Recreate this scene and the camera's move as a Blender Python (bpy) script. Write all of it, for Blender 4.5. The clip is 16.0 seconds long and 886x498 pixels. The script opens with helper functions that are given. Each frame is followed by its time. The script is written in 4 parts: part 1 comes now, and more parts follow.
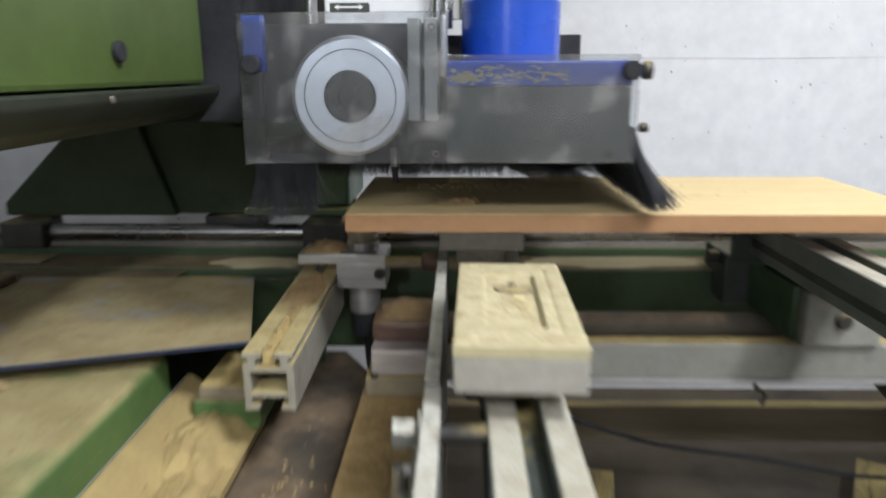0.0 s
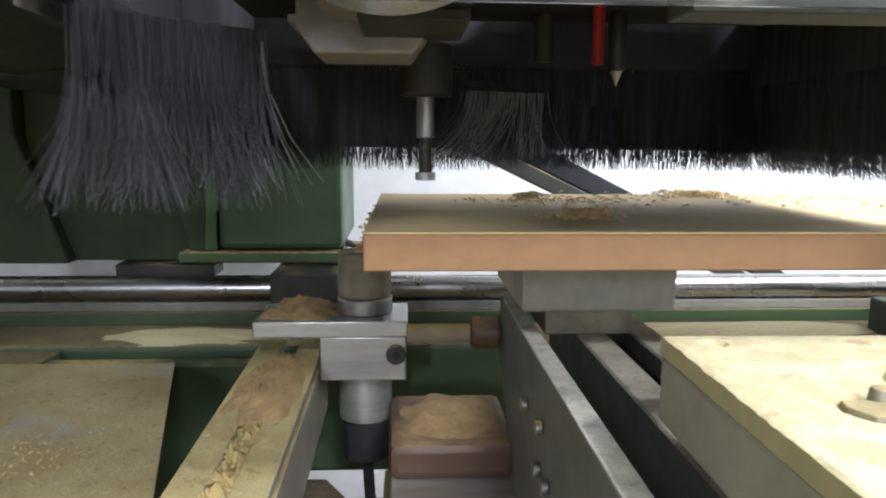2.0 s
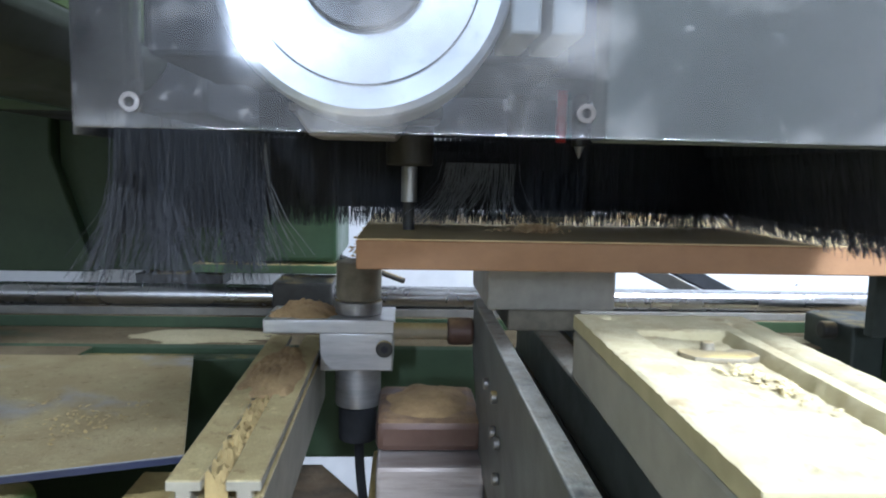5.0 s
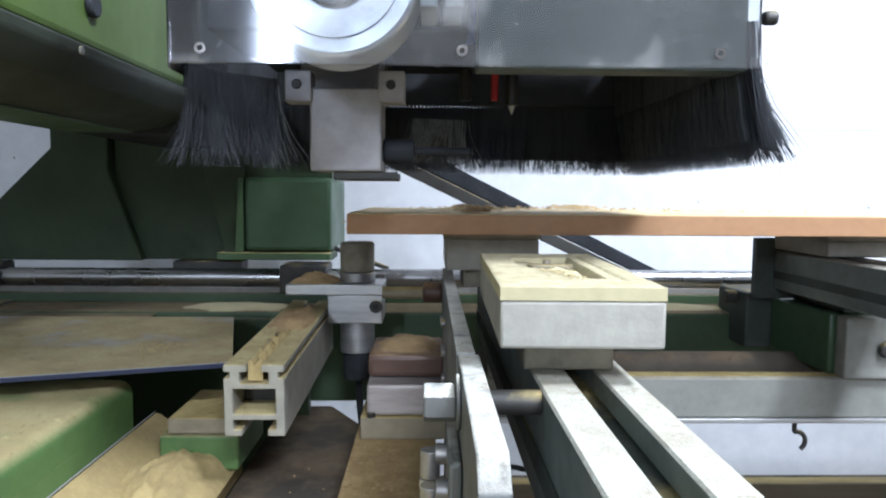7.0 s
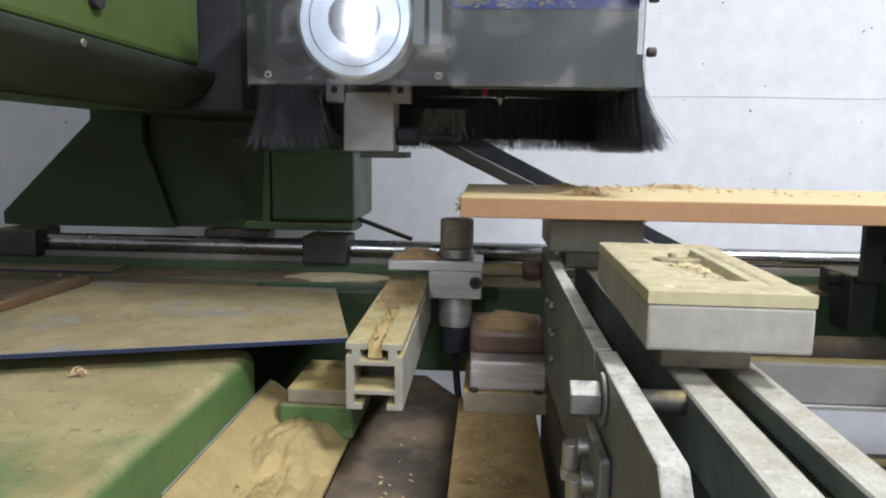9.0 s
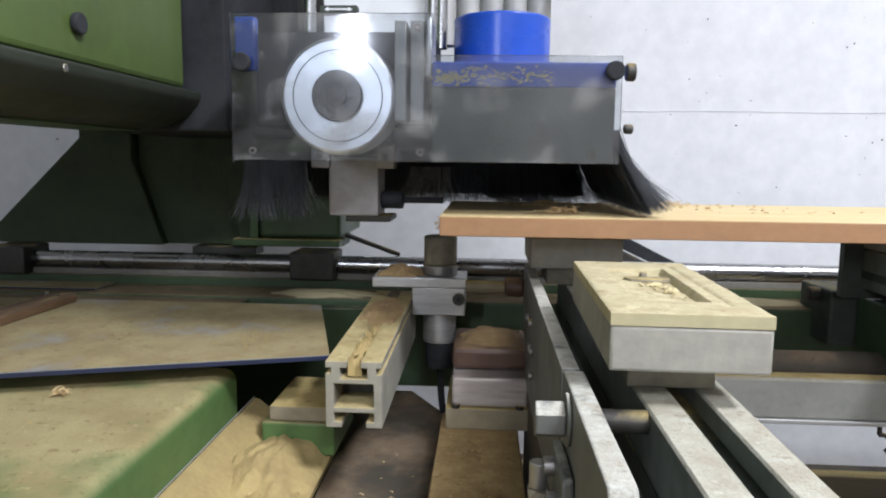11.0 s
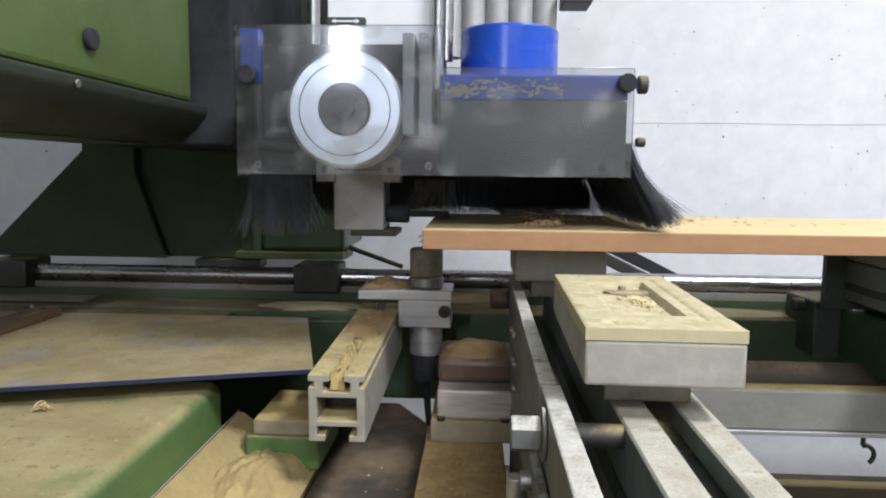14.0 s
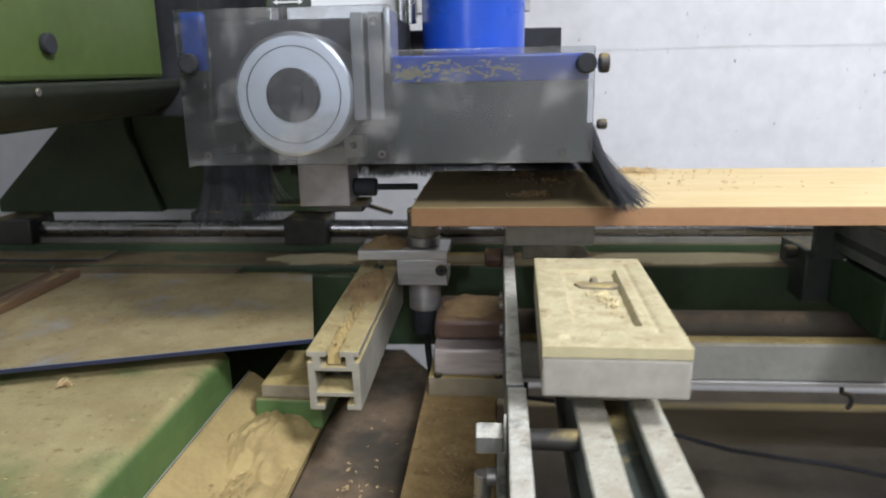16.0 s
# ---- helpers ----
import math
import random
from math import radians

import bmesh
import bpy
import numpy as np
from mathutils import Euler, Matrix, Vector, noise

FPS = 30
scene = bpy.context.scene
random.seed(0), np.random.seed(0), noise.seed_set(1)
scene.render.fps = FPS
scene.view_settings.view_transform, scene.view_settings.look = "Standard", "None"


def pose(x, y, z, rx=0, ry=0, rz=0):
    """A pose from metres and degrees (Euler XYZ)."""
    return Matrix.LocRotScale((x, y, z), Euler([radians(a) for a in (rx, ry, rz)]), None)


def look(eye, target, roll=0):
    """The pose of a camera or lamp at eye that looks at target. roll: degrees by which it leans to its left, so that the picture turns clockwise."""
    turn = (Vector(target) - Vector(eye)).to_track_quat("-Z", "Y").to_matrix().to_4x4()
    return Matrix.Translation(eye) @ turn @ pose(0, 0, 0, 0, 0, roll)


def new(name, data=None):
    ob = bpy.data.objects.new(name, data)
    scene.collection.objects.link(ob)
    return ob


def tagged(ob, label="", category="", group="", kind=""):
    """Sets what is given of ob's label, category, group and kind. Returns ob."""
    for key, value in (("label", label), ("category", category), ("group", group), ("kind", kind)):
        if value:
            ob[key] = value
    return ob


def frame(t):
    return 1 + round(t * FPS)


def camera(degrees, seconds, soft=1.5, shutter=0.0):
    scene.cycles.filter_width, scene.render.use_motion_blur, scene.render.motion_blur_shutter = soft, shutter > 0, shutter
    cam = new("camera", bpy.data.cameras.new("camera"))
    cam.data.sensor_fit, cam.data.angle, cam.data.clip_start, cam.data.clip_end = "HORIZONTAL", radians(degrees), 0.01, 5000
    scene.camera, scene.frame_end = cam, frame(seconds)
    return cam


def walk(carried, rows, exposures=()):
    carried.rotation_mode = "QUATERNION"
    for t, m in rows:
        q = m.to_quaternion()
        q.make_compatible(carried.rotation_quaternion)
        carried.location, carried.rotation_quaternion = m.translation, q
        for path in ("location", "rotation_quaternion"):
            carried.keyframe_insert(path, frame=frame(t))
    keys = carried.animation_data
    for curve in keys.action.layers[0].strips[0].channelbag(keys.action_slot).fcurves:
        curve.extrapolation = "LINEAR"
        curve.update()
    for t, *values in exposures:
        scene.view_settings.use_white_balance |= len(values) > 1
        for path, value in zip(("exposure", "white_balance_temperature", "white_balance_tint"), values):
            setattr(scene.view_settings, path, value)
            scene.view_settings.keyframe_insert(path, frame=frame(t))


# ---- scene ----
cam = camera(64.2, 16.0, soft=2.0, shutter=0.6)
PATH = [
    (0, (0.183, -0.105, 1.222), (0.138, 1.834, 0.733), -0.2),
    (0.5, (0.043, 0.287, 1.17), (0.131, 2.25, 0.793), 1.5),
    (1, (0.015, 0.463, 1.089), (0.128, 2.431, 0.752), 1.8),
    (1.5, (0.039, 0.486, 1.052), (0.092, 2.464, 0.755), -0.1),
    (2, (0.031, 0.474, 1.067), (0.14, 2.449, 0.77), 0.4),
    (2.5, (0.048, 0.432, 1.07), (0.179, 2.403, 0.752), 1.3),
    (3, (0.044, 0.419, 1.078), (0.187, 2.388, 0.753), 1.5),
    (3.5, (0.053, 0.426, 1.069), (0.145, 2.401, 0.77), 1.0),
    (4, (0.039, 0.423, 1.071), (0.179, 2.397, 0.777), 2.0),
    (6.3, (0.09, 0.07, 1.034), (0.131, 2.067, 0.931), 0.9),
    (6.5, (0.101, 0.035, 1.028), (0.138, 2.032, 0.928), 1.2),
    (7, (0.117, -0.019, 1.031), (0.16, 1.974, 0.872), 0.4),
    (7.5, (0.116, -0.025, 1.036), (0.158, 1.966, 0.85), 0.4),
    (8, (0.099, -0.019, 1.036), (0.11, 1.972, 0.843), 0.7),
    (8.5, (0.051, -0.03, 1.046), (-0.027, 1.95, 0.779), 1.3),
    (9, (0.039, -0.037, 1.069), (-0.082, 1.94, 0.79), 0.9),
    (9.5, (0.039, -0.039, 1.079), (-0.081, 1.939, 0.81), 0.7),
    (10, (0.047, -0.041, 1.082), (-0.067, 1.938, 0.82), 0.7),
    (12.5, (0.077, -0.053, 1.081), (-0.036, 1.931, 0.85), 0.7),
    (13, (0.077, -0.047, 1.082), (-0.031, 1.936, 0.851), 0.5),
    (13.5, (0.077, -0.047, 1.087), (-0.024, 1.938, 0.863), 0.5),
    (14, (0.082, -0.049, 1.087), (-0.015, 1.937, 0.868), 0.6),
    (14.5, (0.092, -0.053, 1.09), (-0.003, 1.934, 0.885), 0.6),
    (15, (0.094, -0.044, 1.081), (-0.006, 1.942, 0.868), 0.5),
    (15.5, (0.096, -0.04, 1.079), (-0.012, 1.942, 0.835), -0.0),
    (16, (0.137, -0.065, 1.206), (-0.023, 1.867, 0.714), -1.1),
]
LIGHT = [(0, -.08, 6050, 13), (.5, -.1, 6000, 13), (1, .38, 6100, 13), (1.5, .85, 6100, 12), (2, .92, 5900, 12), (2.5, .96, 5800, 12), (3, 1.0, 5650, 12), (3.5, 1.04, 5450, 11), (4.2, 1.08, 5150, 11), (6.3, .8, 5300, 14),
         (7, .64, 5350, 13), (7.6, .38, 5500, 13), (8.2, .13, 5700, 13), (9, .06, 5850, 15), (10.2, .06, 5850, 15), (12.5, .05, 5950, 15), (15.5, .04, 5950, 15), (16, -.05, 5950, 15)]
walk(cam, [(t, look(eye, target, roll)) for t, eye, target, roll in PATH], LIGHT)

GANTRY_X = [(0, -.472), (.5, -.474), (1, -.456), (1.5, -.452), (4.2, -.452), (5.2, -.462), (6.3, -.480), (6.7, -.484), (7, -.490), (7.25, -.503), (7.5, -.529),
            (8, -.604), (8.25, -.638), (8.5, -.653), (9, -.660), (10, -.660), (12.5, -.657), (13, -.653), (13.5, -.637), (14, -.620), (14.5, -.603),
            (14.75, -.603), (15, -.617), (15.25, -.638), (15.5, -.656), (16, -.656)]
HEAD = [(0, -.101, .932, 1.104), (.5, -.109, .945, 1.120), (1, -.104, .920, 1.138), (1.5, -.102, .906, 1.140), (2, -.102, .790, 1.142), (2.5, -.101, .748, 1.153),
        (3, -.100, .740, 1.142), (3.5, -.099, .738, 1.120), (4, -.105, .732, 1.111), (4.2, -.105, .730, 1.105), (4.8, -.104, .722, 1.098), (5.5, -.100, .700, 1.125),
        (6.1, -.097, .676, 1.163), (6.5, -.096, .673, 1.165), (7, -.101, .672, 1.167), (7.25, -.116, .700, 1.167), (7.5, -.143, .754, 1.168), (7.75, -.183, .826, 1.17),
        (8, -.223, .898, 1.171), (8.25, -.258, .958, 1.173), (8.5, -.278, .986, 1.175), (9, -.285, 1.004, 1.174), (9.25, -.284, 1.003, 1.158), (9.5, -.283, 1.002, 1.139),
        (9.75, -.282, 1.002, 1.118), (10, -.281, 1.003, 1.102), (10.5, -.280, 1.0, 1.094), (12.5, -.278, .987, 1.094), (13, -.273, .976, 1.093), (13.5, -.257, .978, 1.094),
        (14, -.240, .976, 1.094), (14.5, -.223, .974, 1.094), (14.75, -.223, .974, 1.094), (15, -.235, .973, 1.094), (15.25, -.258, .970, 1.093), (15.5, -.277, .967, 1.093), (15.75, -.277, .945, 1.093), (16, -.277, .915, 1.093)]

# ---- light ----
world = bpy.data.worlds.new("workshop")
scene.world = world
world.use_nodes = True
world.node_tree.nodes["Background"].inputs[0].default_value = (.75, .85, 1, 1)
world.node_tree.nodes["Background"].inputs[1].default_value = .25


def area(name, eye, target, sx, sy, watts, colour):
    d = bpy.data.lights.new(name, "AREA")
    d.shape, d.size, d.size_y, d.energy, d.color = "RECTANGLE", sx, sy, watts, colour
    ob = new(name, d)
    ob.matrix_world = look(eye, target)
    return ob


area("ceiling_light_rear", (2.3, 1.1, 3.3), (2.3, 1.15, 0), 2.4, .3, 22, (1, .99, .97))
area("ceiling_light_middle", (1.6, -.4, 3.3), (1.4, -.3, 0), 1.0, .2, 125, (1, .99, .96))
area("ceiling_light_front", (1.0, -2.6, 3.3), (.8, -2.0, 0), 1.4, .25, 125, (1, .99, .96))
area("window_light", (-1.25, -5.08, 2.40), (-1.25, 0, 2.40), .16, .75, 46, (.94, .97, 1))


# ---- materials ----
def mat(name, colour, rough=.6, metal=0.0, second=None, scale=30, bump=.15, dust=0.0, stretch=(1, 1, 1), mottling=.5, dust_scale=9, dustcol=(.50, .40, .16), spec=.5, relief=.5):
    """A surface with fine grain, large stains, relief, and sawdust lying on what faces up."""
    m = bpy.data.materials.new(name)
    m.use_nodes = True
    N, L = m.node_tree.nodes, m.node_tree.links
    b = N["Principled BSDF"]
    b.inputs["Roughness"].default_value, b.inputs["Metallic"].default_value = rough, metal
    b.inputs["Specular IOR Level"].default_value = spec
    co = N.new("ShaderNodeTexCoord")
    mp = N.new("ShaderNodeMapping")
    mp.inputs["Scale"].default_value = stretch
    L.new(co.outputs["Object"], mp.inputs[0])

    def noi(s, detail, rough_=.6):
        n = N.new("ShaderNodeTexNoise")
        n.inputs["Scale"].default_value, n.inputs["Detail"].default_value, n.inputs["Roughness"].default_value = s, detail, rough_
        L.new(mp.outputs[0], n.inputs["Vector"])
        return n

    def ramp(src, a, z, lo=0.0, hi=1.0):
        r = N.new("ShaderNodeMapRange")
        r.inputs[1].default_value, r.inputs[2].default_value, r.inputs[3].default_value, r.inputs[4].default_value = a, z, lo, hi
        L.new(src, r.inputs[0])
        return r.outputs[0]

    def mix(f, a, c):
        x = N.new("ShaderNodeMix")
        x.data_type = "RGBA"
        L.new(f, x.inputs[0])
        for s, i in ((a, 6), (c, 7)):
            if isinstance(s, tuple):
                x.inputs[i].default_value = (*s, 1)
            else:
                L.new(s, x.inputs[i])
        return x.outputs[2]

    second = second or tuple(c * .6 for c in colour)
    fine, wide = noi(scale, 6, .65), noi(max(scale * .12, 2.5), 4)
    col = mix(ramp(wide.outputs[0], .5 - .25 * mottling, .5 + .3 * mottling), second, colour)
    col = mix(ramp(fine.outputs[0], .35, .75, 0, .35), col, tuple(min(1, c * 1.35) for c in colour))
    rg = ramp(wide.outputs[0], .3, .7, min(1, rough + .12), max(0, rough - .08))
    if dust:
        geo = N.new("ShaderNodeNewGeometry")
        sep = N.new("ShaderNodeSeparateXYZ")
        L.new(geo.outputs["Normal"], sep.inputs[0])
        up = ramp(sep.outputs[2], .25, .85)
        dn, dg = noi(dust_scale, 5), noi(420, 2, .7)
        cover = ramp(dn.outputs[0], .62 - .5 * dust, .80 - .5 * dust)
        f = N.new("ShaderNodeMath")
        f.operation = "MULTIPLY"
        L.new(up, f.inputs[0]), L.new(cover, f.inputs[1])
        thin = N.new("ShaderNodeMath")
        thin.operation = "MULTIPLY"
        thin.inputs[1].default_value = .12 * dust
        L.new(dn.outputs[0], thin.inputs[0])
        mx = N.new("ShaderNodeMath")
        mx.operation = "MAXIMUM"
        L.new(f.outputs[0], mx.inputs[0]), L.new(thin.outputs[0], mx.inputs[1])
        dcol = mix(ramp(dg.outputs[0], .3, .7), tuple(c * .84 for c in dustcol), tuple(min(1, c * 1.12) for c in dustcol))
        crumb, drift = noi(75, 3, .6), noi(dust_scale * 2.3, 4)
        dcol = mix(ramp(drift.outputs[0], .40, .62, .55, 0), dcol, tuple(c * k for c, k in zip(dustcol, (.66, .58, .50))))
        dcol = mix(ramp(crumb.outputs[0], .60, .68, 0, .6), dcol, tuple(c * k for c, k in zip(dustcol, (.50, .42, .34))))
        dcol = mix(ramp(crumb.outputs[0], .36, .28, 0, .6), dcol, tuple(min(1, c * 1.35) for c in dustcol))
        col = mix(mx.outputs[0], col, dcol)
        grit = N.new("ShaderNodeMath")
        L.new(crumb.outputs[0], grit.inputs[0]), L.new(dg.outputs[0], grit.inputs[1])
        gk = N.new("ShaderNodeMath")
        gk.operation = "MULTIPLY"
        L.new(grit.outputs[0], gk.inputs[0]), L.new(mx.outputs[0], gk.inputs[1])
        rr = N.new("ShaderNodeMix")
        L.new(mx.outputs[0], rr.inputs[0]), L.new(rg, rr.inputs[2])
        rr.inputs[3].default_value = .95
        rg = rr.outputs[0]
        mm = N.new("ShaderNodeMath")
        mm.operation, mm.inputs[0].default_value = "SUBTRACT", 1.0
        L.new(mx.outputs[0], mm.inputs[1])
        mk = N.new("ShaderNodeMath")
        mk.operation, mk.inputs[1].default_value = "MULTIPLY", metal
        L.new(mm.outputs[0], mk.inputs[0]), L.new(mk.outputs[0], b.inputs["Metallic"])
    L.new(col, b.inputs["Base Color"])
    L.new(rg, b.inputs["Roughness"])
    if bump:
        bp = N.new("ShaderNodeBump")
        bp.inputs["Strength"].default_value, bp.inputs["Distance"].default_value = bump, .004
        L.new(fine.outputs[0], bp.inputs["Height"])
        if dust:
            b2 = N.new("ShaderNodeBump")
            b2.inputs["Strength"].default_value, b2.inputs["Distance"].default_value = relief, .003
            L.new(gk.outputs[0], b2.inputs["Height"]), L.new(bp.outputs[0], b2.inputs["Normal"])
            bp = b2
        L.new(bp.outputs[0], b.inputs["Normal"])
    return m


M = {}
M["wall"] = mat("white_wall_paint", (.74, .75, .76), .75, second=(.68, .69, .70), scale=14, bump=.12, mottling=1.2)
M["floor"] = mat("dusty_concrete", (.075, .065, .05), .9, second=(.04, .035, .03), scale=40, bump=.4, dust=.55, dust_scale=2.2, dustcol=(.12, .10, .07))
M["ceil"] = mat("ceiling_paint", (.68, .68, .66), .8, scale=10)
M["hall"] = mat("pale_hall_wall", (.66, .66, .65), .8, second=(.60, .60, .59), scale=12, bump=.1)
M["bed"] = mat("bed_green_paint", (.042, .085, .036), .5, second=(.03, .062, .026), scale=50, bump=.05, dust=.8, dustcol=(.21, .165, .09))
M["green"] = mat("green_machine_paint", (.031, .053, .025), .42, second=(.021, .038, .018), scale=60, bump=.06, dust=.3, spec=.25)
M["greendust"] = mat("dusty_green_paint", (.085, .165, .048), .5, second=(.062, .125, .036), scale=50, bump=.05, dust=.54, dust_scale=4, dustcol=(.39, .335, .16))
M["greendark"] = mat("ledge_green_paint", (.05, .11, .04), .5, scale=50, bump=.2, dust=.6, dust_scale=40)
# lighter than the column: light on the tube end is put into this green
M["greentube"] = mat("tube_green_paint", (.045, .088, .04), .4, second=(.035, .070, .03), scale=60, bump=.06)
# lit copy of the gantry green: light on the arm put into colour
M["greenlit"] = mat("lit_green_paint", (.070, .112, .026), .45, second=(.054, .087, .020), scale=40, bump=.05, dust=.2)
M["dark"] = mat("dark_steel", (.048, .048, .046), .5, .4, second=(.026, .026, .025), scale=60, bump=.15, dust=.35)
M["black"] = mat("black_rubber", (.034, .036, .040), .75, scale=80, bump=.1, spec=.2)
M["steel"] = mat("scuffed_steel", (.42, .42, .41), .38, .85, second=(.26, .25, .24), scale=70, bump=.15, dust=.4)
M["alu"] = mat("cast_aluminium", (.27, .27, .24), .6, .3, second=(.20, .20, .175), scale=50, bump=.2, dust=.6, dustcol=(.33, .31, .235))
M["aluprof"] = mat("dusty_aluminium_profile", (.42, .41, .35), .5, .4, second=(.30, .29, .24), scale=45, bump=.2, dust=.9, dustcol=(.50, .42, .20))
M["aluclean"] = mat("brushed_aluminium", (.54, .54, .53), .38, .75, second=(.40, .40, .39), scale=40, bump=.12, stretch=(1, 1, 14))
M["beam"] = mat("grey_console_profile", (.22, .245, .22), .5, .4, second=(.12, .14, .125), scale=45, bump=.12, dust=.98, dustcol=(.45, .44, .36), dust_scale=14)
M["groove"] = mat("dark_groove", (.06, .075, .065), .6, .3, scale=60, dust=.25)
M["plate"] = mat("galvanised_plate", (.20, .21, .20), .5, .55, second=(.12, .125, .12), scale=30, bump=.35, dust=.7, dustcol=(.50, .50, .44), dust_scale=26)
M["chrome"] = mat("chromed_rod", (.44, .44, .44), .26, 1.0, second=(.36, .36, .36), scale=60, bump=.02)
M["aggmetal"] = mat("worn_cast_metal", (.40, .385, .38), .55, .5, second=(.27, .25, .25), scale=45, bump=.25, mottling=.8)
M["disc"] = mat("turned_aluminium", (.90, .90, .91), .33, .9, second=(.82, .82, .83), scale=40, bump=.04)
M["hub"] = mat("greasy_hub", (.16, .15, .14), .22, .6, second=(.10, .09, .08), scale=90, bump=.2)
M["podgrey"] = mat("grey_plastic_pod", (.34, .325, .275), .6, second=(.25, .24, .205), scale=55, bump=.2, dust=.35, dustcol=(.6, .55, .36))
M["pad"] = mat("pale_yellow_pad", (.45, .405, .24), .85, second=(.37, .33, .19), scale=60, bump=.15, dust=.6, dustcol=(.51, .455, .28), dust_scale=22, relief=.12)
M["podmetal"] = mat("worn_zinc", (.30, .27, .20), .6, .4, scale=80, dust=.5)
M["blue"] = mat("blue_paint", (.014, .075, .46), .22, second=(.012, .06, .37), scale=25, bump=.05, dust=.12)
M["brown"] = mat("rust_brown_housing", (.115, .072, .055), .38, .2, second=(.085, .048, .035), scale=35, bump=.15, dust=.45, dustcol=(.40, .27, .14))
M["board"] = mat("sawdust_covered_board", (.32, .22, .11), .9, second=(.22, .15, .08), scale=60, bump=.5, dust=.8, dustcol=(.50, .36, .16), dust_scale=14)
M["dustpile"] = mat("sawdust", (.60, .45, .17), .95, second=(.44, .31, .11), scale=120, bump=.9, mottling=1)
M["shaving"] = mat("wood_shaving", (.60, .46, .24), .85, second=(.36, .22, .09), scale=60, bump=.2)
M["sheet"] = mat("dusty_sheet_metal", (.40, .41, .42), .42, .6, second=(.30, .31, .32), scale=30, bump=.08, dust=.66, dustcol=(.39, .325, .165), dust_scale=5)
M["blueedge"] = mat("blue_film", (.018, .025, .06), .4, scale=40)
M["bristle"] = mat("black_bristle", (.036, .039, .045), .5, scale=200, bump=0, stretch=(1, 1, .1))
M["curtain"] = mat("packed_bristles", (.040, .043, .049), .6, second=(.020, .022, .025), scale=160, bump=.6, stretch=(6, 6, .25))
# light on and between the strands is put into this paler grey
M["palebristle"] = mat("lit_bristle", (.26, .27, .27), .45, second=(.12, .125, .13), scale=120, bump=0)
M["scratched"] = mat("scratched_bare_metal", (.60, .57, .55), .42, .45, second=(.30, .25, .22), scale=55, bump=.3, stretch=(.25, 1, 3), mottling=.8, dust=.3)
M["red"] = mat("red_plastic", (.45, .03, .03), .4, scale=60)
M["duct"] = mat("grey_duct", (.42, .42, .40), .5, .2, second=(.33, .33, .31), scale=30)
M["pipe"] = mat("dark_pipe_paint", (.088, .074, .052), .8, .0, second=(.050, .043, .031), scale=30, bump=.2, dust=.4, dustcol=(.20, .15, .095))
M["strap"] = mat("brown_wood_strip", (.17, .10, .05), .6, second=(.12, .07, .035), scale=40, stretch=(5, .6, 5), dust=.25)
M["beige"] = mat("beige_timber", (.22, .18, .12), .8, second=(.16, .13, .085), scale=30, stretch=(.3, 3, 3), dust=.4)
M["paddust"] = mat("pale_sawdust", (.52, .46, .28), .95, second=(.44, .38, .22), scale=120, bump=.8, mottling=1)
M["browndust"] = mat("brown_wood_chips", (.46, .32, .145), .95, second=(.28, .18, .085), scale=140, bump=1.0, mottling=.6)
M["railbase"] = mat("dull_rail_steel", (.26, .25, .22), .55, .3, scale=50, dust=.3, dustcol=(.25, .2, .12))
M["traydust"] = mat("coarse_sawdust", (.44, .34, .14), .95, second=(.31, .23, .10), scale=110, bump=.45, mottling=.9)
M["paleshaving"] = mat("pale_shaving", (.66, .57, .33), .9, second=(.5, .42, .22), scale=60, bump=.2)
# shade under the arm is put into this dark green
M["railshade"] = mat("shaded_rail_green", (.036, .042, .030), .45, second=(.024, .028, .020), scale=40, bump=.08, spec=.3)
M["seam"] = mat("seam_filler", (.62, .62, .62), .8, scale=30)
M["speck"] = mat("dark_chip", (.07, .06, .05), .8, scale=60)
M["beigedust"] = mat("dusty_base_plate", (.30, .26, .18), .7, .2, scale=40, bump=.2, dust=.8)
M["paper"] = mat("scrap_plank", (.26, .21, .12), .8, scale=30, stretch=(1, 5, 1), dust=.5)


def wood(name, side):
    m = mat(name, (.68, .54, .28) if not side else (.35, .195, .09), .62, second=(.58, .44, .21) if not side else (.29, .155, .07),
            scale=70, bump=.12, stretch=(.35, 4, 4) if not side else (.7, 1, 1), mottling=1)
    return m


M["woodtop"], M["woodside"] = wood("veneered_board_face", False), wood("board_edge", True)


